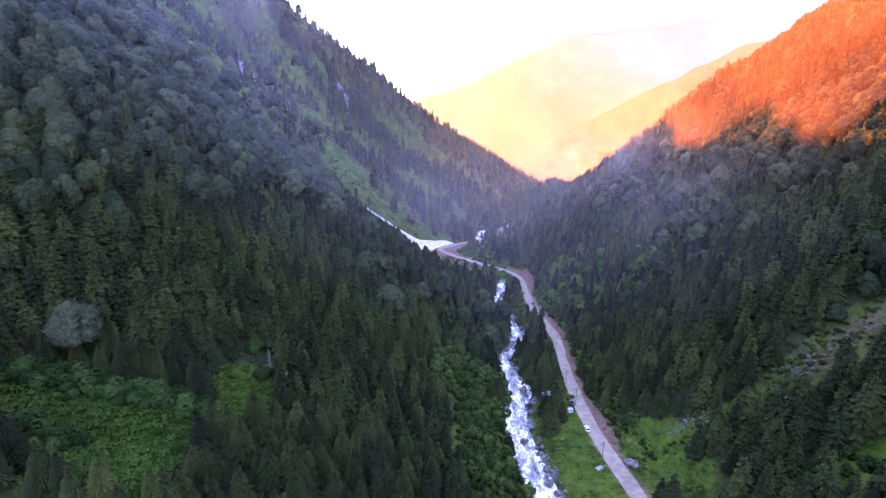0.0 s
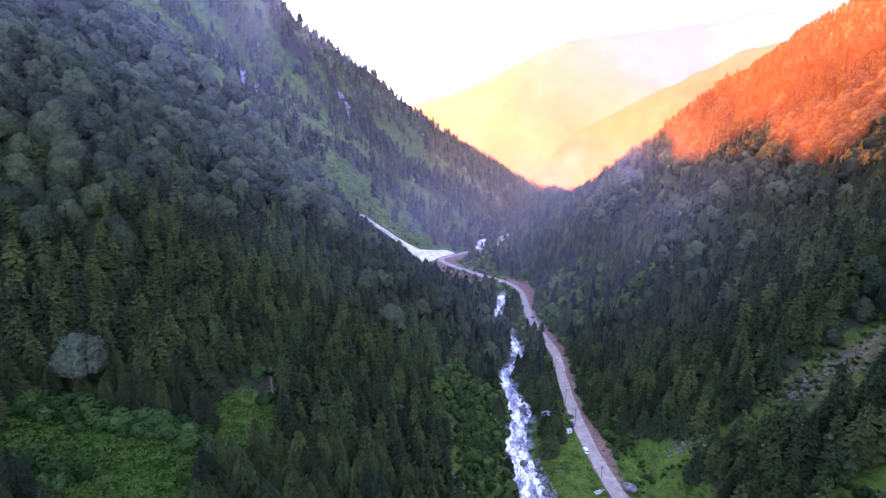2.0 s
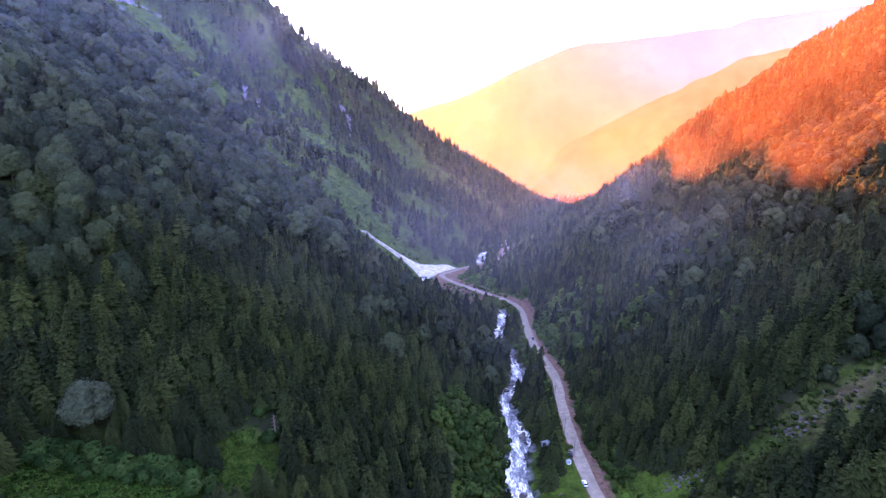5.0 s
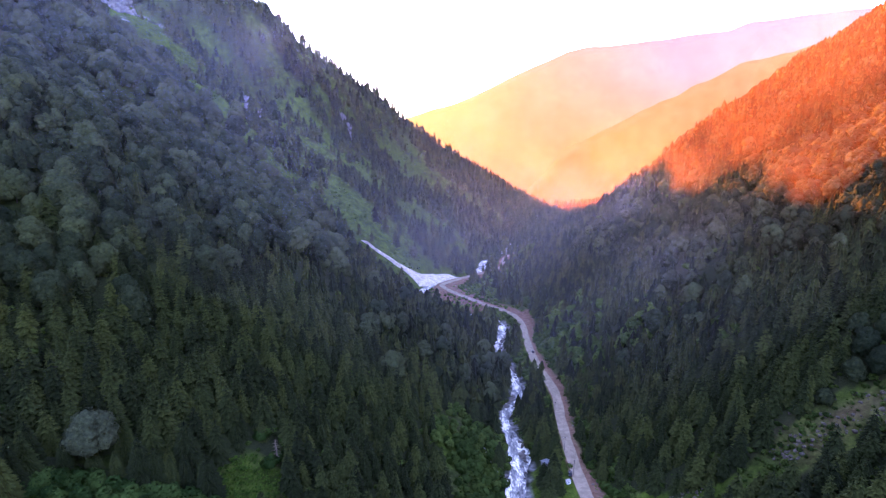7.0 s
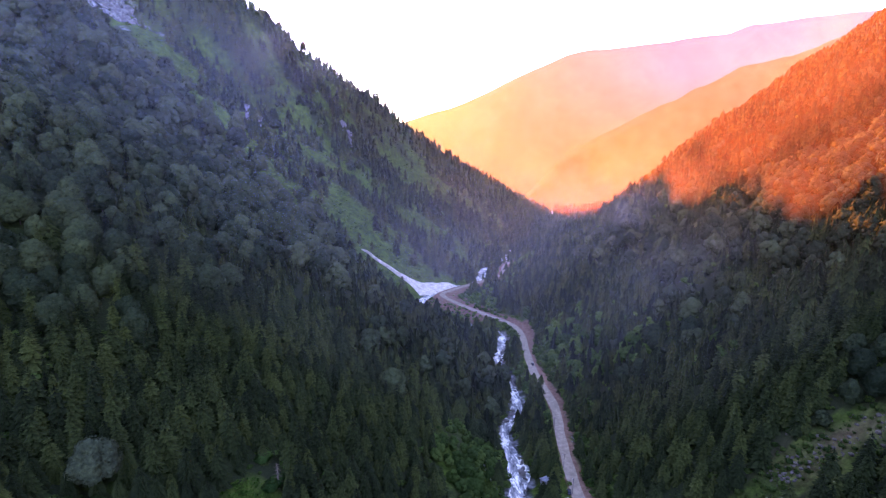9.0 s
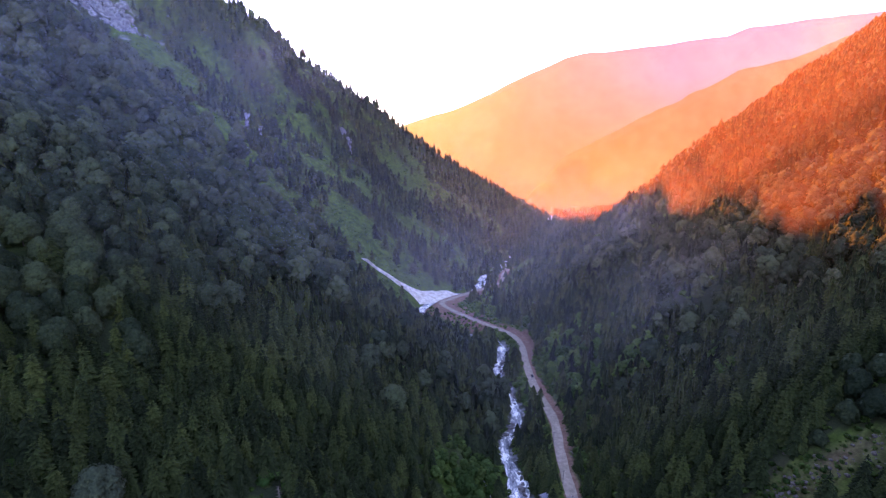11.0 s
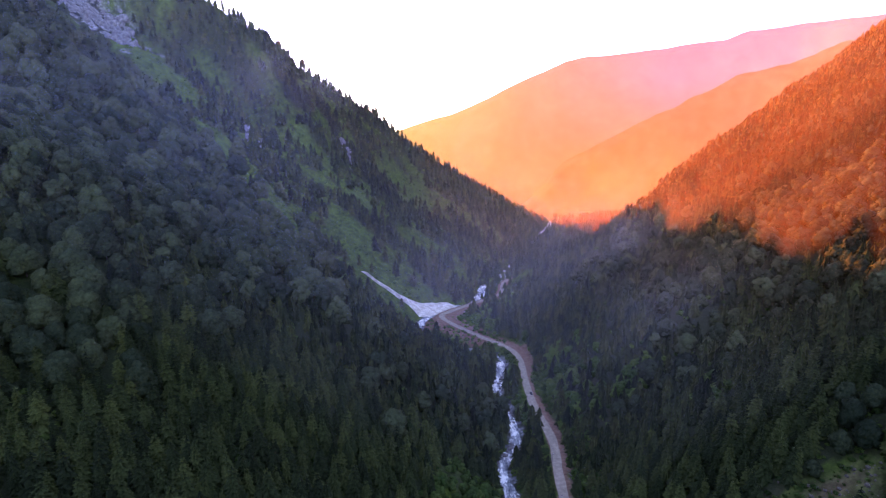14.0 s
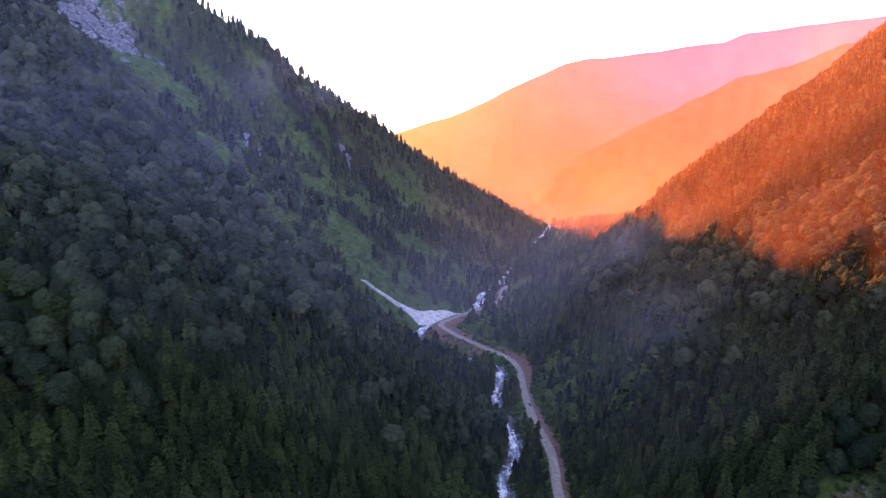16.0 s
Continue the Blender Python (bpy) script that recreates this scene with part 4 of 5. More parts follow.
hedge = bushes(-130, -40, 95, 200, 2.9, meadow_edge, 3.6, 6.4)
forest("hedge_bushes", [leafy(r, 420, 0.056, 0.62, -0.1) for _ in range(4)], hedge, M_HEDGE, r, "dense dark green bushes along the fern meadow", "shrubs", True)
near_bushes = np.concatenate([bushes(-20, 130, 130, 480, 3.2, bank_chance, 1.4, 5.5),
                              bushes(60, 200, 140, 240, 2.3, lambda x, y: 0.75 * (scree(x, y) + 0.5 * soft_noise(x, y, 8) > 0.3) + 0.4 * ((x > 90) & (x < 150) & (np.abs(y - np.interp(x, [90, 113, 132, 150], [188, 182, 185, 186])) < 6)) + 0.15 * inside(x, y, 108, 160, 20, 16), 0.6, 2.6),
                              bushes(-280, 300, 100, 330, 6.0, lambda x, y: 0.35 * (cover(x, y)[0] > 0.1), 1.5, 4.0)])
forest("shrubs", shrub_shapes, near_bushes, M_SHRUB, r, "bright green bushes along the river and the meadows", "shrubs", True)
far_bushes = np.concatenate([bushes(-420, -30, 380, 760, 5.0, hill_chance, 1.5, 4.0), bushes(-520, 120, 760, 1300, 9.0, hill_chance, 2.0, 5.0),
                             bushes(60, 420, 300, 640, 8.0, lambda x, y: 0.35 * ((x > 82) & (nearest(x, y, ROAD_LINE)[0] > cut_bank(x, y) + 3)), 2.0, 5.0),
                             bushes(-20, 100, 480, 700, 4.0, lambda x, y: 0.6 * (bank_chance(x, y) > 0), 1.5, 4.0)])
forest("shrubs", small_shrubs, far_bushes, M_SHRUB, r, "green scrub on the steep grassy mountain side", "shrubs", True)
M_FERN = foliage("ferns", (0.015, 0.045, 0.005), (0.04, 0.096, 0.012), (0.082, 0.142, 0.02), 0.35)
ferns = np.concatenate([bushes(-128, -60, 95, 158, 0.95, lambda x, y: 0.9 * (inside(x, y, -89, 119, 31, 18, -25) | inside(x, y, -72, 138, 9, 10)), 0.8, 1.9),
                        bushes(-80, -50, 138, 178, 1.0, lambda x, y: 0.8 * inside(x, y, -66, 157, 12, 18), 0.6, 1.2)])
forest("ferns", tuft_shapes, ferns, M_FERN, r, "bright green fern meadow on the terrace", "ferns")
grasses = bushes(38, 110, 150, 240, 1.5, lambda x, y: 0.5 * ((nearest(x, y, ROAD_LINE)[0] > 5) & (nearest(x, y, RIVER_LINE)[0] > 9)), 0.35, 0.8)
forest("grass", tuft_shapes, grasses, M_SHRUB, r, "green meadow grass beside the road", "grass")

# young broadleaf trees on the river bank and above the road
def thicket(count, cx, cy, rx, ry, low, high, turn=0.0):
    a, q = r.random(count) * 2 * np.pi, np.sqrt(r.random(count))
    c, w = math.cos(radians(turn)), math.sin(radians(turn))
    u, v = rx * q * np.cos(a), ry * q * np.sin(a)
    x, y = cx + u * c - v * w, cy + u * w + v * c
    keep = (nearest(x, y, ROAD_LINE)[0] > cut_bank(x, y) + 4) & (nearest(x, y, RIVER_LINE)[0] > 7)
    x, y = x[keep], y[keep]
    return np.stack([x, y, land(x, y) - 0.3, low + (high - low) * r.random(len(x)), 0.9 + 0.4 * r.random(len(x))], 1)


young = np.concatenate([thicket(60, 9, 244, 16, 28, 4, 8), thicket(40, 18, 196, 9, 40, 3, 6.5), thicket(85, 100, 385, 17, 66, 6, 11), thicket(16, 88, 480, 10, 40, 5, 9), thicket(30, 128, 322, 16, 14, 6, 10), thicket(22, 150, 276, 12, 12, 5, 9), thicket(8, 124, 144, 13, 8, 3, 6)])
single_trees("young_tree", "bushy light green young broadleaf tree", young, [lobed(r, 12, 4, 8, 520, 0.04, 0.34, 0.05) for _ in range(4)], [limbs(r, 5) for _ in range(4)], M_SHRUB, "young trees along the river and the road")

# a broad old tree above the meadow, and a dead one
single_trees("broadleaf_tree", "broad grey-green willow standing above the fern meadow", np.array([(-109, 146, float(land(-109, 146)) - 0.3, 20.0, 1.0)]),
             [lobed(r, 40, 4, 7, 7600, 0.02, 0.37, 0.3, 0.74)], [limbs(r, 9)], M_WILLOW, "")


def tube(bm, a, b, ra, rb, sides=6):
    """A tapered round bar between two points."""
    a, b = Vector(a), Vector(b)
    t = (b - a).normalized()
    u = t.orthogonal().normalized()
    w = t.cross(u)
    rings = []
    for p, rad in ((a, ra), (b, rb)):
        rings.append([bm.verts.new(p + rad * (math.cos(k * 2 * math.pi / sides) * u + math.sin(k * 2 * math.pi / sides) * w)) for k in range(sides)])
    for k in range(sides):
        bm.faces.new((rings[0][k], rings[0][(k + 1) % sides], rings[1][(k + 1) % sides], rings[1][k]))
    bm.faces.new(rings[0][::-1])
    bm.faces.new(rings[1])


def box(bm, x0, x1, y0, y1, z0, z1, bevel=0.0, taper=0.0):
    m = Matrix.Translation(((x0 + x1) / 2, (y0 + y1) / 2, (z0 + z1) / 2)) @ Matrix.Diagonal((x1 - x0, y1 - y0, z1 - z0, 1))
    made = bmesh.ops.create_cube(bm, size=1, matrix=m)["verts"]
    if taper:
        for v in made:
            if v.co.z > (z0 + z1) / 2:
                v.co.x += taper * ((x0 + x1) / 2 - v.co.x)
                v.co.y += taper * ((y0 + y1) / 2 - v.co.y)
    if bevel:
        edges = list({e for v in made for e in v.link_edges})
        bmesh.ops.bevel(bm, geom=edges, offset=bevel, segments=2, affect="EDGES")


def part(name, bm, mat, parent, label=""):
    me = bpy.data.meshes.new(name)
    bmesh.ops.recalc_face_normals(bm, faces=bm.faces)
    bm.to_mesh(me)
    bm.free()
    me.materials.append(mat)
    ob = new(name, me)
    ob.parent = parent
    return tagged(ob, label) if label else ob


def dead_tree(x, y, h):
    tree = tagged(new("dead_tree"), "bare pale grey dead tree trunk with broken branches", "tree")
    tree.matrix_basis = pose(x, y, float(land(x, y)) - 0.3)
    bm = bmesh.new()
    tube(bm, (0, 0, 0), (0.2, 0.1, h * 0.6), 0.42, 0.28)
    tube(bm, (0.2, 0.1, h * 0.6), (0.1, 0, h), 0.28, 0.08)
    part("trunk", bm, M_DEAD, tree)
    for k in range(44):
        a, z = k * 2.4, h * (0.12 + 0.0195 * k)
        bm = bmesh.new()
        ln = (2.3 * (1.0 - 0.6 * z / h) + 0.2) * (0.6 + 0.4 * math.sin(k * 1.7) ** 2)
        tube(bm, (0.1, 0.05, z), (0.1 + ln * math.cos(a), 0.05 + ln * math.sin(a), z - 0.1 * ln), 0.1, 0.05, 4)
        part("branch", bm, M_DEAD, tree)


M_DEAD = plain("dead_wood", [(0.3, (0.085, 0.065, 0.042)), (0.7, (0.16, 0.125, 0.08))], 2.0, 0.9)
dead_tree(-62, 174, 11)


# ---- stones ----
def boulder_mesh(seed, sub=2, rough=0.42, flat=0.75):
    bm = bmesh.new()
    bmesh.ops.create_icosphere(bm, subdivisions=sub, radius=1)
    off = Vector((seed * 13.7, seed * 5.1, seed * 2.9))
    for v in bm.verts:
        c = v.co.copy()
        k = 1 + rough * noise.noise(c * 0.9 + off) * 1.6 + rough * 0.5 * noise.noise(c * 2.3 + off)
        cell = noise.cell_vector(c * 1.3 + off)
        v.co = c * k + 0.06 * (cell - Vector((0.5, 0.5, 0.5)))
        v.co.z *= flat
    me = bpy.data.meshes.new("boulder")
    bm.to_mesh(me)
    bm.free()
    me.materials.append(M_ROCK)
    return me


STONES = [boulder_mesh(k + 1) for k in range(6)]


def boulder(x, y, size, label, group="", sink=0.3, k=0, z=None):
    ob = tagged(new("boulder", STONES[k % 6]), label, "boulder", group)
    z = float(land(x, y)) if z is None else z
    ob.matrix_basis = Matrix.LocRotScale((x, y, z + size * (0.6 - sink)), Euler((0.2 * math.sin(k), 0.2 * math.cos(k * 2), k * 1.7)), (size, size * (0.8 + 0.3 * math.sin(k * 3)), size * (0.8 + 0.2 * math.cos(k))))
    return ob


boulder(70.6, 174, 2.4, "large grey boulder standing at the road's edge", sink=-0.05, k=3)
for k in range(70):
    # boulders crowd the bends of the river
    i = int(len(river_fine) * 0.03 + (k * 37) % int(len(river_fine) * 0.3))
    p, q = river_fine[i], river_fine[i + 1]
    t = (q - p) / np.linalg.norm(q - p)
    s = (-1 if k % 3 else 1) * (0.25 + 0.85 * r.random()) * wide[i]
    boulder(p[0] - t[1] * s, p[1] + t[0] * s, 0.6 + 1.7 * r.random() ** 2, "wet grey boulder in the foaming river", "river boulders", 0.25, k, float(river_z(p[1])) - 0.1)
for k in range(46):
    # a bar of grey stones on the meadow bank
    y = 163 + 34 * r.random()
    x = np.interp(y, RIVER_LINE[:, 1][:60], RIVER_LINE[:, 0][:60]) + 4.5 + 4.5 * r.random()
    boulder(x, y, 0.45 + 0.95 * r.random() ** 2, "grey boulder on the stony river bank", "bank boulders", 0.25, k, float(river_z(y)) + 0.1)


def stone_field(name, places, label, mat, sub=1):
    shapes = []
    for k in range(5):
        me = boulder_mesh(20 + k, sub, 0.4, 0.9)
        v = np.zeros(len(me.vertices) * 3)
        me.vertices.foreach_get("co", v)
        f = np.zeros(len(me.polygons) * 3, int)
        me.polygons.foreach_get("vertices", f)
        shapes.append((v.reshape(-1, 3), f.reshape(-1, 3)))
        bpy.data.meshes.remove(me)
    return forest(name, shapes, places, mat, r, label, "rocks")


M_PALE = plain("pale_rock", [(0.25, (0.045, 0.037, 0.027)), (0.5, (0.1, 0.083, 0.06)), (0.75, (0.19, 0.16, 0.12))], 0.5, 0.9, 0.8, 0.3)
M_SCREE = plain("scree_rock", [(0.25, (0.042, 0.033, 0.023)), (0.5, (0.088, 0.07, 0.048)), (0.75, (0.155, 0.126, 0.09))], 0.6, 0.9, 0.8, 0.3)
stone_field("scree_stones", bushes(110, 200, 150, 215, 1.5, lambda x, y: 0.55 * (scree(x, y) + 0.7 * soft_noise(x, y, 6) > 0.7), 0.3, 1.1), "pale stones of a scree on the slope", M_SCREE)
stone_field("roadside_stones", np.concatenate([bushes(85, 140, 176, 200, 1.5, lambda x, y: 0.6 * inside(x, y, 98, 190, 9, 5) + 0.3 * ((x > 95) & (np.abs(y - np.interp(x, [90, 113, 132], [188, 182, 185])) < 4) & (soft_noise(x, y, 7) > 0)), 0.3, 1.0),
            bushes(60, 100, 200, 460, 1.8, lambda x, y: 0.4 * (soft_noise(x, y, 12) > 0.1) * ((nearest(x, y, ROAD_LINE)[0] > 5) & (nearest(x, y, ROAD_LINE)[0] < 10) & (x > 66)), 0.2, 0.7)]), "loose stones along the cut bank", M_PALE)
M_CLIFF = plain("cliff_rock", [(0.25, (0.05, 0.05, 0.052)), (0.5, (0.13, 0.126, 0.12)), (0.75, (0.28, 0.268, 0.255))], 0.22, 0.9, 1.0, 0.8)
cliffs = bushes(-640, -130, 660, 1000, 6.0, lambda x, y: 0.75 * (crag(x, y) + 0.7 * soft_noise(x, y, 22) > 0.85), 2.5, 8.0)
cliffs[:, 4] *= 0.75
ribs = []
for ax, ay, bx, by, count, spread in ((-292, 812, -266, 742, 22, 3.2), (-262, 780, -243, 730, 13, 2.4), (-184, 968, -174, 942, 10, 2.2), (-171, 958, -159, 926, 14, 2.4)):
    # each rib is a broken line of narrow upright slabs down the fall of the slope
    for _ in range(count):
        u = r.random()
        x, y = ax + u * (bx - ax) + spread * r.normal() * 0.8, ay + u * (by - ay) + spread * r.normal()
        ribs.append((x, y, float(land(x, y)) - 0.8, 3.5 + 5 * r.random() ** 2, 0.2 + 0.16 * r.random()))
ribs = np.array(ribs)
stone_field("rock_ribs", ribs, "pale upright rock ribs on the grassy mountain side", M_CLIFF, 2)
stone_field("cliff_rocks", cliffs, "grey rock faces high on the mountain", M_CLIFF, 2)

# ---- old avalanche snow in the gully, reaching over the river ----
def snow_field():
    u, v = np.meshgrid(np.linspace(0, 1, 60), np.linspace(-1, 1, 25))
    x = -102 + 116 * u
    mid = snow_middle(x)
    half = snow_half(x) * (1 + 0.12 * soft_noise(x, 40 * v, 14))
    y = mid + half * v
    base = np.maximum(land(x, y), river_z(y) + 1.5)
    z = base - 0.6 + 4.2 * np.clip(1 - np.abs(v) ** 3, 0, 1) * np.clip(np.minimum(u, 1 - u) * 12, 0, 1) + 0.4 * soft_noise(x, y, 6)
    ob = mesh_object("snow_field", np.stack([x, y, z], -1).reshape(-1, 3), grid_faces(*x.shape), M_SNOW)
    return tagged(ob, "dirty old snow field filling the gully down to the river", "snow", kind="structure")


snow_field()


# ---- things along the road ----
M_POLE = plain("weathered_pole", [(0.3, (0.09, 0.07, 0.055)), (0.7, (0.17, 0.14, 0.115))], 3.0, 0.9)
M_PORCELAIN = plain("porcelain", [(0.3, (0.5, 0.48, 0.45)), (0.7, (0.62, 0.6, 0.57))], 9.0, 0.3)
M_PLANK = plain("grey_planks", [(0.3, (0.28, 0.25, 0.22)), (0.7, (0.45, 0.41, 0.37))], 2.5, 0.9)
M_WALL = plain("hut_boards", [(0.3, (0.13, 0.12, 0.115)), (0.7, (0.27, 0.26, 0.25))], 1.6, 0.9)
M_TIN = plain("pale_tin", [(0.3, (0.16, 0.16, 0.155)), (0.7, (0.36, 0.36, 0.35))], 0.9, 0.4, 0.3, 0.02, 0.25)
M_WHITE = plain("white_paint", [(0.3, (0.74, 0.74, 0.74)), (0.7, (0.82, 0.82, 0.82))], 1.2, 0.25, 0.1, 0.01)
M_DARK = plain("dark_paint", [(0.3, (0.02, 0.022, 0.026)), (0.7, (0.04, 0.042, 0.05))], 1.2, 0.25, 0.1, 0.01)
M_GLASS = plain("tinted_glass", [(0.3, (0.012, 0.014, 0.016)), (0.7, (0.02, 0.022, 0.026))], 1.0, 0.06, 0.0, 0.01)
M_TYRE = plain("tyre", [(0.3, (0.014, 0.014, 0.014)), (0.7, (0.03, 0.03, 0.03))], 4.0, 0.9)
M_RIM = plain("rim", [(0.3, (0.4, 0.4, 0.41)), (0.7, (0.55, 0.55, 0.56))], 4.0, 0.35, 0.1, 0.01, 0.9)
M_LAMP = plain("headlight", [(0.3, (0.6, 0.6, 0.6)), (0.7, (0.75, 0.75, 0.75))], 4.0, 0.15)
M_TAIL = plain("tail_light", [(0.3, (0.25, 0.01, 0.01)), (0.7, (0.35, 0.02, 0.02))], 4.0, 0.2)


def utility_pole(height):
    pole = tagged(new("utility_pole"), "weathered wooden utility pole beside the gravel road", "utility pole", "poles along the road")
    bm = bmesh.new()
    tube(bm, (0, 0, -0.5), (0, 0, height), 0.17, 0.11, 8)
    part("shaft", bm, M_POLE, pole)
    bm = bmesh.new()
    box(bm, -0.8, 0.8, -0.06, 0.06, height - 0.5, height - 0.36, 0.01)
    arm = part("crossarm", bm, M_POLE, pole)
    for x in (-0.7, 0.7):
        bm = bmesh.new()
        tube(bm, (x, 0, height - 0.36), (x, 0, height - 0.14), 0.05, 0.04, 8)
        part("insulator", bm, M_PORCELAIN, arm, "pale porcelain insulator")
    return pole


pole = utility_pole(8.6)
pole.matrix_basis = pose(60.9, 177.1, float(land(60.9, 177.1)))
for x, y in ((61.9, 222.8), (62.3, 244.4), (65.5, 285), (66.5, 330)):
    copy_thing(pole, pose(x, y, float(land(x, y)), 1.5, 0.5, 8))


def profile(bm, points, x0, x1, inset=0.0):
    """A side outline in y and z, drawn out across x; inset narrows its upper half."""
    rows = []
    top = max(p[1] for p in points)
    low = min(p[1] for p in points)
    for x, sign in ((x0, 1), (x1, -1)):
        rows.append([bm.verts.new((x + sign * inset * (z - low) / (top - low), y, z)) for y, z in points])
    n = len(points)
    for i in range(n):
        bm.faces.new((rows[0][i], rows[0][(i + 1) % n], rows[1][(i + 1) % n], rows[1][i]))
    bm.faces.new(rows[0][::-1])
    bm.faces.new(rows[1])


def car(paint, label, group):
    """A small saloon car, nose towards +y."""
    thing = tagged(new("car"), label, "car", group)
    bm = bmesh.new()
    profile(bm, [(-2.1, 0.32), (-2.15, 0.62), (-2.05, 0.92), (-1.2, 0.98), (0.75, 0.98), (1.75, 0.82), (2.1, 0.66), (2.12, 0.34), (1.8, 0.24), (-1.8, 0.24)], -0.86, 0.86, 0.05)
    bmesh.ops.bevel(bm, geom=list(bm.edges), offset=0.05, segments=2, affect="EDGES")
    part("body", bm, paint, thing)
    bm = bmesh.new()
    profile(bm, [(-1.75, 0.97), (-1.15, 1.42), (0.1, 1.46), (0.95, 0.97)], -0.79, 0.79, 0.14)
    cabin = part("cabin", bm, M_GLASS, thing, "dark tinted windows")
    bm = bmesh.new()
    profile(bm, [(-1.2, 1.4), (-1.05, 1.475), (0.0, 1.5), (0.18, 1.43)], -0.67, 0.67, 0.04)
    part("roof", bm, paint, thing)
    for y in (-1.2, -0.35, 0.45):
        for s in (-1, 1):
            bm = bmesh.new()
            tube(bm, (s * 0.79, y, 0.97), (s * 0.675, y * 0.72 - 0.12, 1.42), 0.035, 0.03, 5)
            part("pillar", bm, paint, cabin)
    for y in (-1.3, 1.32):
        for s in (-1, 1):
            bm = bmesh.new()
            tube(bm, (s * 0.66, y, 0.31), (s * 0.88, y, 0.31), 0.31, 0.31, 16)
            wheel = part("wheel", bm, M_TYRE, thing, "black tyre")
            bm = bmesh.new()
            tube(bm, (s * 0.87, y, 0.31), (s * 0.895, y, 0.31), 0.19, 0.17, 10)
            part("rim", bm, M_RIM, wheel)
    for s in (-1, 1):
        bm = bmesh.new()
        box(bm, s * 0.62 - 0.17, s * 0.62 + 0.17, 2.0, 2.125, 0.58, 0.72, 0.02)
        part("headlight", bm, M_LAMP, thing)
        bm = bmesh.new()
        box(bm, s * 0.66 - 0.13, s * 0.66 + 0.13, -2.16, -2.05, 0.7, 0.86, 0.02)
        part("tail_light", bm, M_TAIL, thing)
        bm = bmesh.new()
        box(bm, s * 0.92 - 0.09, s * 0.92 + 0.09, 0.62, 0.74, 0.95, 1.08, 0.02)
        part("mirror", bm, paint, thing)
    for y, z in ((2.1, 0.42), (-2.13, 0.45)):
        bm = bmesh.new()
        box(bm, -0.8, 0.8, y - 0.06, y + 0.06, z - 0.09, z + 0.09, 0.03)
        part("bumper", bm, M_TYRE, thing)
    return thing


def road_height(y):
    return float(river_z(y)) + 5.12


car(M_WHITE, "white saloon car parked on the edge of the gravel road", "parked cars").matrix_basis = pose(61.3, 200.3, road_height(200.3), 0, 0, 2)
car(M_DARK, "dark car parked beside the road by a pole", "parked cars").matrix_basis = pose(60.6, 223.6, float(land(60.6, 223.6)) + 0.05, 0, 0, -8)
car(M_DARK, "dark car standing far along the gravel road", "parked cars").matrix_basis = pose(68.9, 385, road_height(385), 0, 0, 2)


def hut():
    """A riverside hut of grey boards under two pale tin roofs, on stilts over the bank."""
    thing = tagged(new("hut"), "small grey board hut with pale tin roof on the river bank", "hut")
    bm = bmesh.new()
    box(bm, -2.2, 2.2, -1.6, 1.6, 0.5, 3.0)
    part("wall", bm, M_WALL, thing)
    for s in (-1, 1):
        bm = bmesh.new()
        profile(bm, [(0, 3.75), (0, 3.87), (s * 2.2, 2.97), (s * 2.2, 2.85)], -2.7, 2.7)
        roof = part("roof", bm, M_TIN, thing, "pale tin sheet roof")
        for k in range(9):
            bm = bmesh.new()
            tube(bm, (-2.6 + 0.65 * k, 0.0, 3.88), (-2.6 + 0.65 * k, s * 2.2, 2.98), 0.035, 0.035, 4)
            part("seam", bm, M_TIN, roof)
    bm = bmesh.new()
    box(bm, -0.5, 0.4, -1.68, -1.6, 0.5, 2.4, 0.01)
    door = part("door", bm, M_PLANK, thing, "weathered plank door")
    bm = bmesh.new()
    box(bm, 0.22, 0.3, -1.74, -1.68, 1.4, 1.5, 0.01)
    part("handle", bm, M_RIM, door)
    for x in (1.3, -1.5):
        bm = bmesh.new()
        box(bm, x - 0.35, x + 0.35, -1.65, -1.6, 1.5, 2.2, 0.01)
        win = part("window", bm, M_PLANK, thing)
        bm = bmesh.new()
        box(bm, x - 0.28, x + 0.28, -1.67, -1.645, 1.57, 2.13)
        part("pane", bm, M_GLASS, win)
    for x in (-2.0, 2.0):
        for y in (-1.4, 1.4, -3.2):
            bm = bmesh.new()
            tube(bm, (x, y, -1.2), (x, y, 0.5), 0.11, 0.1, 7)
            part("stilt", bm, M_POLE, thing)
    for k in range(10):
        bm = bmesh.new()
        box(bm, -2.3 + 0.46 * k, -1.88 + 0.46 * k, -3.4, -1.62, 0.5, 0.56)
        part("deck_board", bm, M_PLANK, thing)
    for x in (-2.2, 0, 2.2):
        bm = bmesh.new()
        box(bm, x - 0.05, x + 0.05, -3.4, -3.3, 0.56, 1.5)
        part("rail_post", bm, M_PLANK, thing)
    bm = bmesh.new()
    box(bm, -2.25, 2.25, -3.39, -3.31, 1.5, 1.58)
    part("rail", bm, M_PLANK, thing)
    return thing


hut().matrix_basis = pose(50.8, 234, float(land(50.8, 234)) + 0.4, 0, 0, 28) @ Matrix.Scale(0.85, 4)


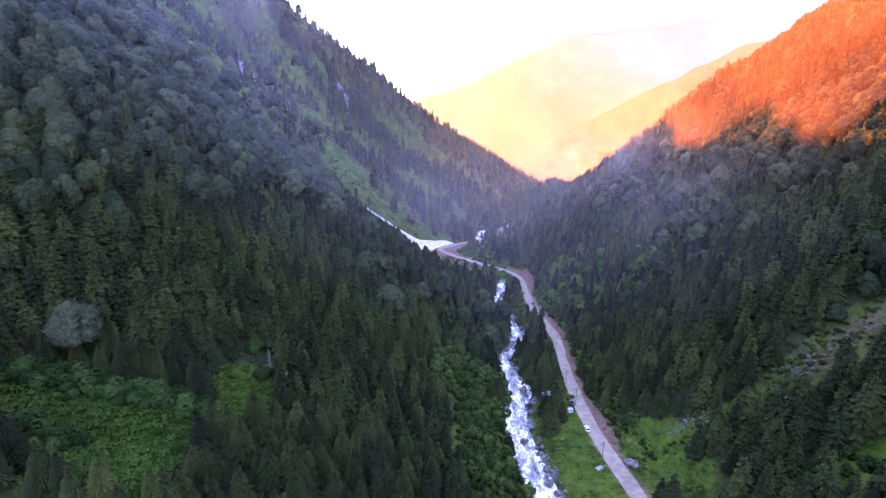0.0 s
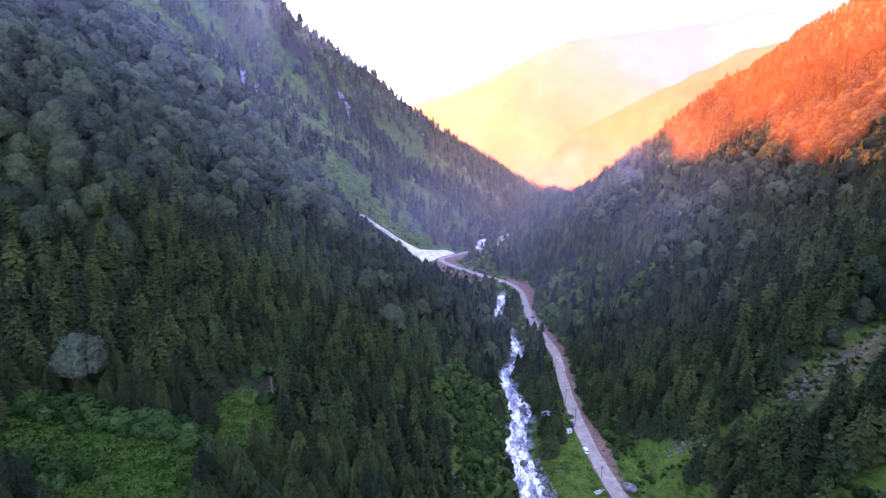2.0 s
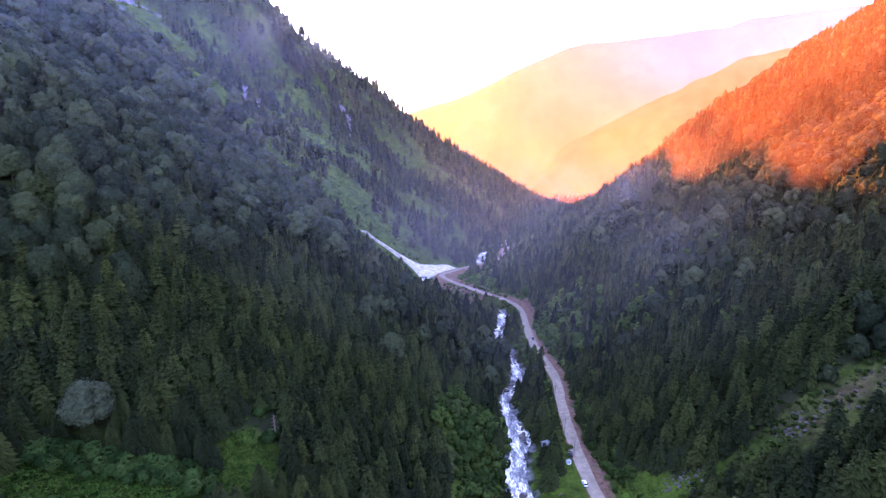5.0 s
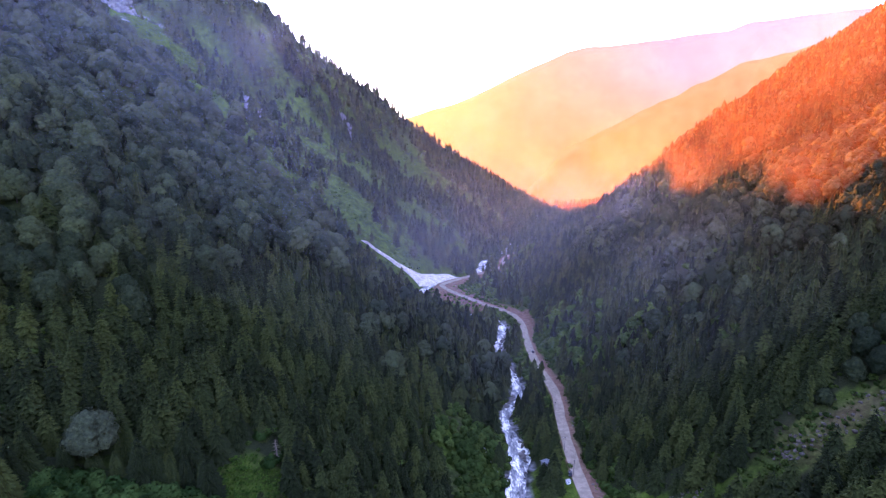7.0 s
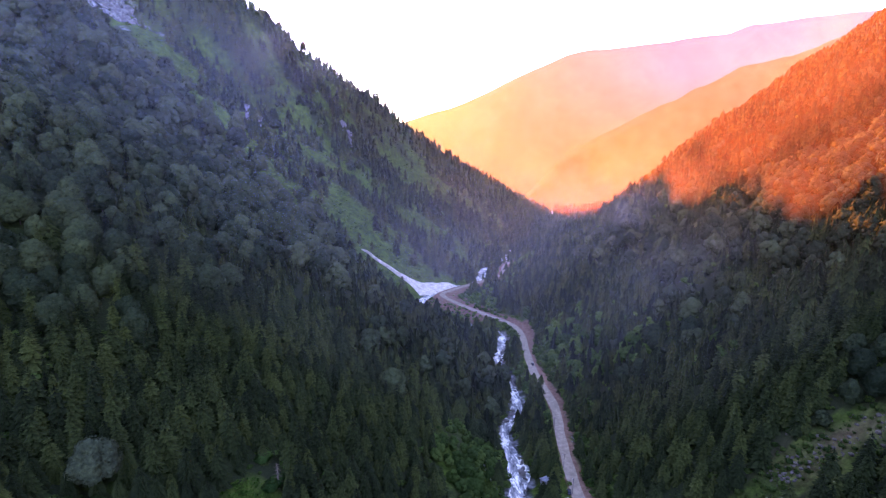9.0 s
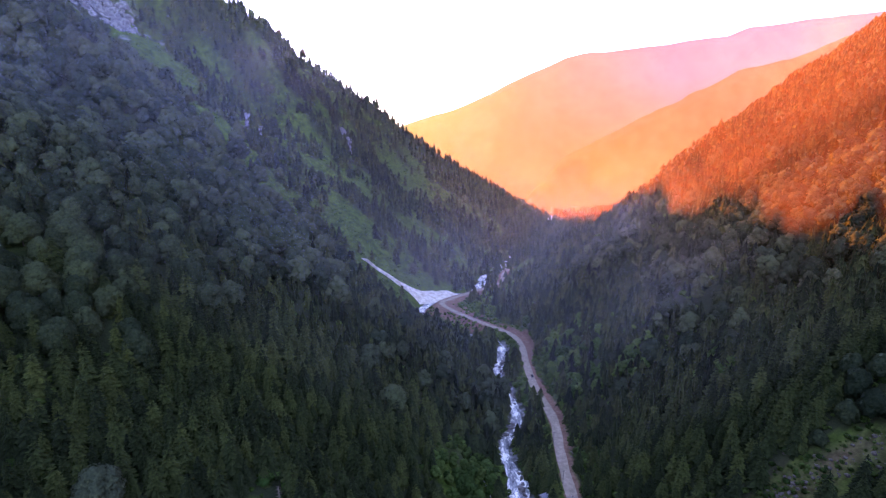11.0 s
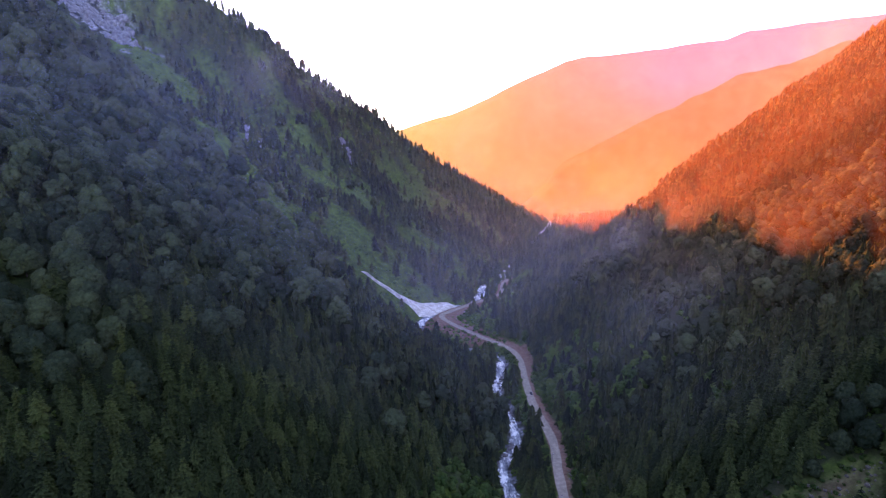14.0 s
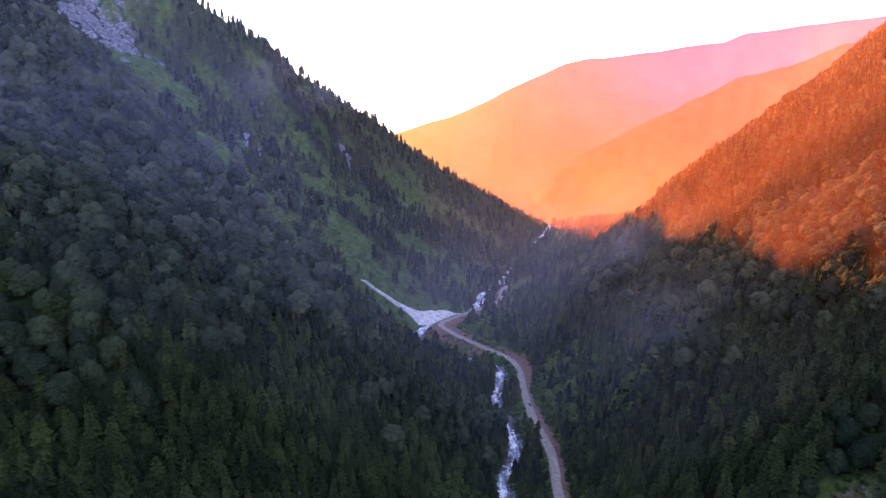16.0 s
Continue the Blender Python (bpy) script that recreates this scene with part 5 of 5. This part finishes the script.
def kiosk():
    """A little white roadside cabin."""
    thing = tagged(new("kiosk"), "small white cabin with a dark opening beside the road", "cabin")
    bm = bmesh.new()
    box(bm, -1.2, 1.2, -0.9, 0.9, 0.25, 2.2, 0.03)
    part("wall", bm, M_WHITE, thing)
    bm = bmesh.new()
    profile(bm, [(-1.15, 2.2), (-1.15, 2.28), (1.1, 2.5), (1.1, 2.42)], -1.4, 1.4)
    part("roof", bm, M_TIN, thing, "pale tin roof")
    bm = bmesh.new()
    box(bm, -0.7, 0.5, -0.93, -0.86, 1.0, 1.8)
    part("hatch", bm, M_GLASS, thing, "dark open hatch")
    for x in (-0.9, 0.9):
        for y in (-0.6, 0.6):
            bm = bmesh.new()
            box(bm, x - 0.1, x + 0.1, y - 0.1, y + 0.1, -0.2, 0.25)
            part("foot", bm, M_POLE, thing)
    return thing


kiosk().matrix_basis = pose(58.0, 216.5, float(land(58, 216.5)), 0, 0, 20) @ Matrix.Scale(0.78, 4)


def plank_pile(x, y, turn):
    thing = tagged(new("plank_pile"), "loose pale planks lying in the grass by the road", "planks")
    thing.matrix_basis = pose(x, y, float(land(x, y)) + 0.08, 0, 0, turn)
    for k in range(4):
        bm = bmesh.new()
        box(bm, -2.2 + 0.2 * (k % 2), 2.1 + 0.25 * (k % 3), -0.9 + 0.5 * k, -0.62 + 0.5 * k, 0, 0.09, 0.01)
        part("plank", bm, M_PLANK, thing)


plank_pile(59.3, 173.3, 24)
for x, y, turn, ln in ((47.6, 189, 0, 3.4), (50, 196, 35, 2.4), (43.5, 200, 70, 2.6)):
    log = tagged(new("log"), "pale fallen log lying on the meadow", "log", "logs on the meadow")
    log.matrix_basis = pose(x, y, float(land(x, y)) + 0.2, 0, 0, turn)
    bm = bmesh.new()
    tube(bm, (-ln / 2, 0, 0), (ln / 2, 0, 0.05), 0.26, 0.2, 9)
    part("stem", bm, M_DEAD, log)
    bm = bmesh.new()
    tube(bm, (0.2, 0, 0.1), (0.6, 0.5, 0.5), 0.08, 0.04, 6)
    part("stub", bm, M_DEAD, log)


# ---- haze that hangs across the valley and catches the sun, its warmth partly painted ----
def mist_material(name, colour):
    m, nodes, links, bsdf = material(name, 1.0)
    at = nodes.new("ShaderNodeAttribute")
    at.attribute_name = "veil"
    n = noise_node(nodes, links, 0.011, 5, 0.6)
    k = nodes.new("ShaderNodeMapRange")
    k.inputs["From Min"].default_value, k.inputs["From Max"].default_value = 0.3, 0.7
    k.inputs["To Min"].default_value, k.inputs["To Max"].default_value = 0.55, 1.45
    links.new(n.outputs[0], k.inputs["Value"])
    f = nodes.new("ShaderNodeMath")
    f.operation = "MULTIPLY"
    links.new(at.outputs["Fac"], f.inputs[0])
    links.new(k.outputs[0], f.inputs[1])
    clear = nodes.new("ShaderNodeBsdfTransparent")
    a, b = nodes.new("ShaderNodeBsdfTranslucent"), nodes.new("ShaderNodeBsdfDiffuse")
    # warm and cool light painted into the haze's own colour
    sunset_tint = nodes.new("ShaderNodeAttribute")
    sunset_tint.attribute_name = "sunset_tint"
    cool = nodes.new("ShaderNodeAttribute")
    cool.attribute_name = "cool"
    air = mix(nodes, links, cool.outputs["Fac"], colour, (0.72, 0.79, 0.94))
    shade = mix(nodes, links, sunset_tint.outputs["Fac"], air, (0.95, 0.45, 0.13))
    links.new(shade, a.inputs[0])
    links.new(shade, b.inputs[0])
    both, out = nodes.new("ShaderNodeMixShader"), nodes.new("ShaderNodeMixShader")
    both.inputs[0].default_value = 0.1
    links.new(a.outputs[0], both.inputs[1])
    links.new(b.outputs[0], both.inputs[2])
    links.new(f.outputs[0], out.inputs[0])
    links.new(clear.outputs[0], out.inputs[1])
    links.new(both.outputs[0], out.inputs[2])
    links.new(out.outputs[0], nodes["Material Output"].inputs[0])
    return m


M_MIST = mist_material("mist", (0.84, 0.86, 0.86))


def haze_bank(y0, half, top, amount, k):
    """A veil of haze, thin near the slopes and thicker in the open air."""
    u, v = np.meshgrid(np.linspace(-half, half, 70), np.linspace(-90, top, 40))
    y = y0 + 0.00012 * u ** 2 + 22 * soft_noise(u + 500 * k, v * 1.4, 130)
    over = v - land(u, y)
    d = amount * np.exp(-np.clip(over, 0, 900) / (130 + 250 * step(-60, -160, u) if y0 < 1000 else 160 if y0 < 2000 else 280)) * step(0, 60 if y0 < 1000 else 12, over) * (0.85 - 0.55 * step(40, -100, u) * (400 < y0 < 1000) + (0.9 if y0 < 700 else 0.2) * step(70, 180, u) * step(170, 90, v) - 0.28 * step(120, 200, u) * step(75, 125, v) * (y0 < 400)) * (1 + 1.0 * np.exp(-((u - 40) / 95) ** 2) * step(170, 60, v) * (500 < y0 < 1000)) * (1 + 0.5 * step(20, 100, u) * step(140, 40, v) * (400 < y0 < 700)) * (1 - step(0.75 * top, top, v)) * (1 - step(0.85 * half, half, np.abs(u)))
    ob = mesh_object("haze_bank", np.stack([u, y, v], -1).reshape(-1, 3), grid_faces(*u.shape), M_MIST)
    # painted orange on the sunlit right and far sheets, painted blue on the shaded left
    sunset_amount = np.maximum(step(10, 150, u) * (0.12 + 0.8 * step(70, 135, v)), 0.3 * (y0 > 500) * step(-220, -60, u)) if y0 < 700 else 0 * u + 1
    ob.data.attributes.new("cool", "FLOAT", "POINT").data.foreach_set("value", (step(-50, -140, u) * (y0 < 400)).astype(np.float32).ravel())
    ob.data.attributes.new("sunset_tint", "FLOAT", "POINT").data.foreach_set("value", sunset_amount.astype(np.float32).ravel())
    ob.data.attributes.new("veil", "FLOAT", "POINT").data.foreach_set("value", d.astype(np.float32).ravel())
    return tagged(ob, "thin veil of haze in the valley air with painted sunset and shade tints", "haze", kind="stuff")


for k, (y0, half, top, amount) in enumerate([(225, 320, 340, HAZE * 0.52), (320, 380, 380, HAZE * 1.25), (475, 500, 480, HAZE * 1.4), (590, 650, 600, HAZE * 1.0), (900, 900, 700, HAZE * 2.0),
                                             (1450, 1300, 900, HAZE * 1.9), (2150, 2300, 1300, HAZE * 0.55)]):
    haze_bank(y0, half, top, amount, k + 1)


def mist_wisp(x, y, z, wide_m, high_m, amount, k):
    """A torn wisp of low cloud."""
    u, v = np.meshgrid(np.linspace(-1, 1, 40), np.linspace(-1, 1, 40))
    d = amount * np.clip(1 - np.hypot(u, v), 0, 1) ** 1.2 * np.clip(0.55 + 0.9 * soft_noise(u * 30 + 90 * k, v * 30, 11) + 0.4 * soft_noise(u * 30, v * 30 + 70 * k, 4), 0, 1.5)
    px = x + wide_m * u
    pz = z + high_m * v + 0.25 * high_m * u
    py = y + 10 * soft_noise(px, pz, 25) - 6 * (1 - u * u)
    ob = mesh_object("mist_wisp", np.stack([px, py, pz], -1).reshape(-1, 3), grid_faces(*u.shape), M_MIST)
    # some of the painted sunset orange, which turns the wisp pinkish
    ob.data.attributes.new("sunset_tint", "FLOAT", "POINT").data.foreach_set("value", np.full(d.size, 0.3, np.float32))
    ob.data.attributes.new("veil", "FLOAT", "POINT").data.foreach_set("value", d.astype(np.float32).ravel())
    return tagged(ob, "torn pale wisp of mist over the treetops", "mist", kind="stuff")


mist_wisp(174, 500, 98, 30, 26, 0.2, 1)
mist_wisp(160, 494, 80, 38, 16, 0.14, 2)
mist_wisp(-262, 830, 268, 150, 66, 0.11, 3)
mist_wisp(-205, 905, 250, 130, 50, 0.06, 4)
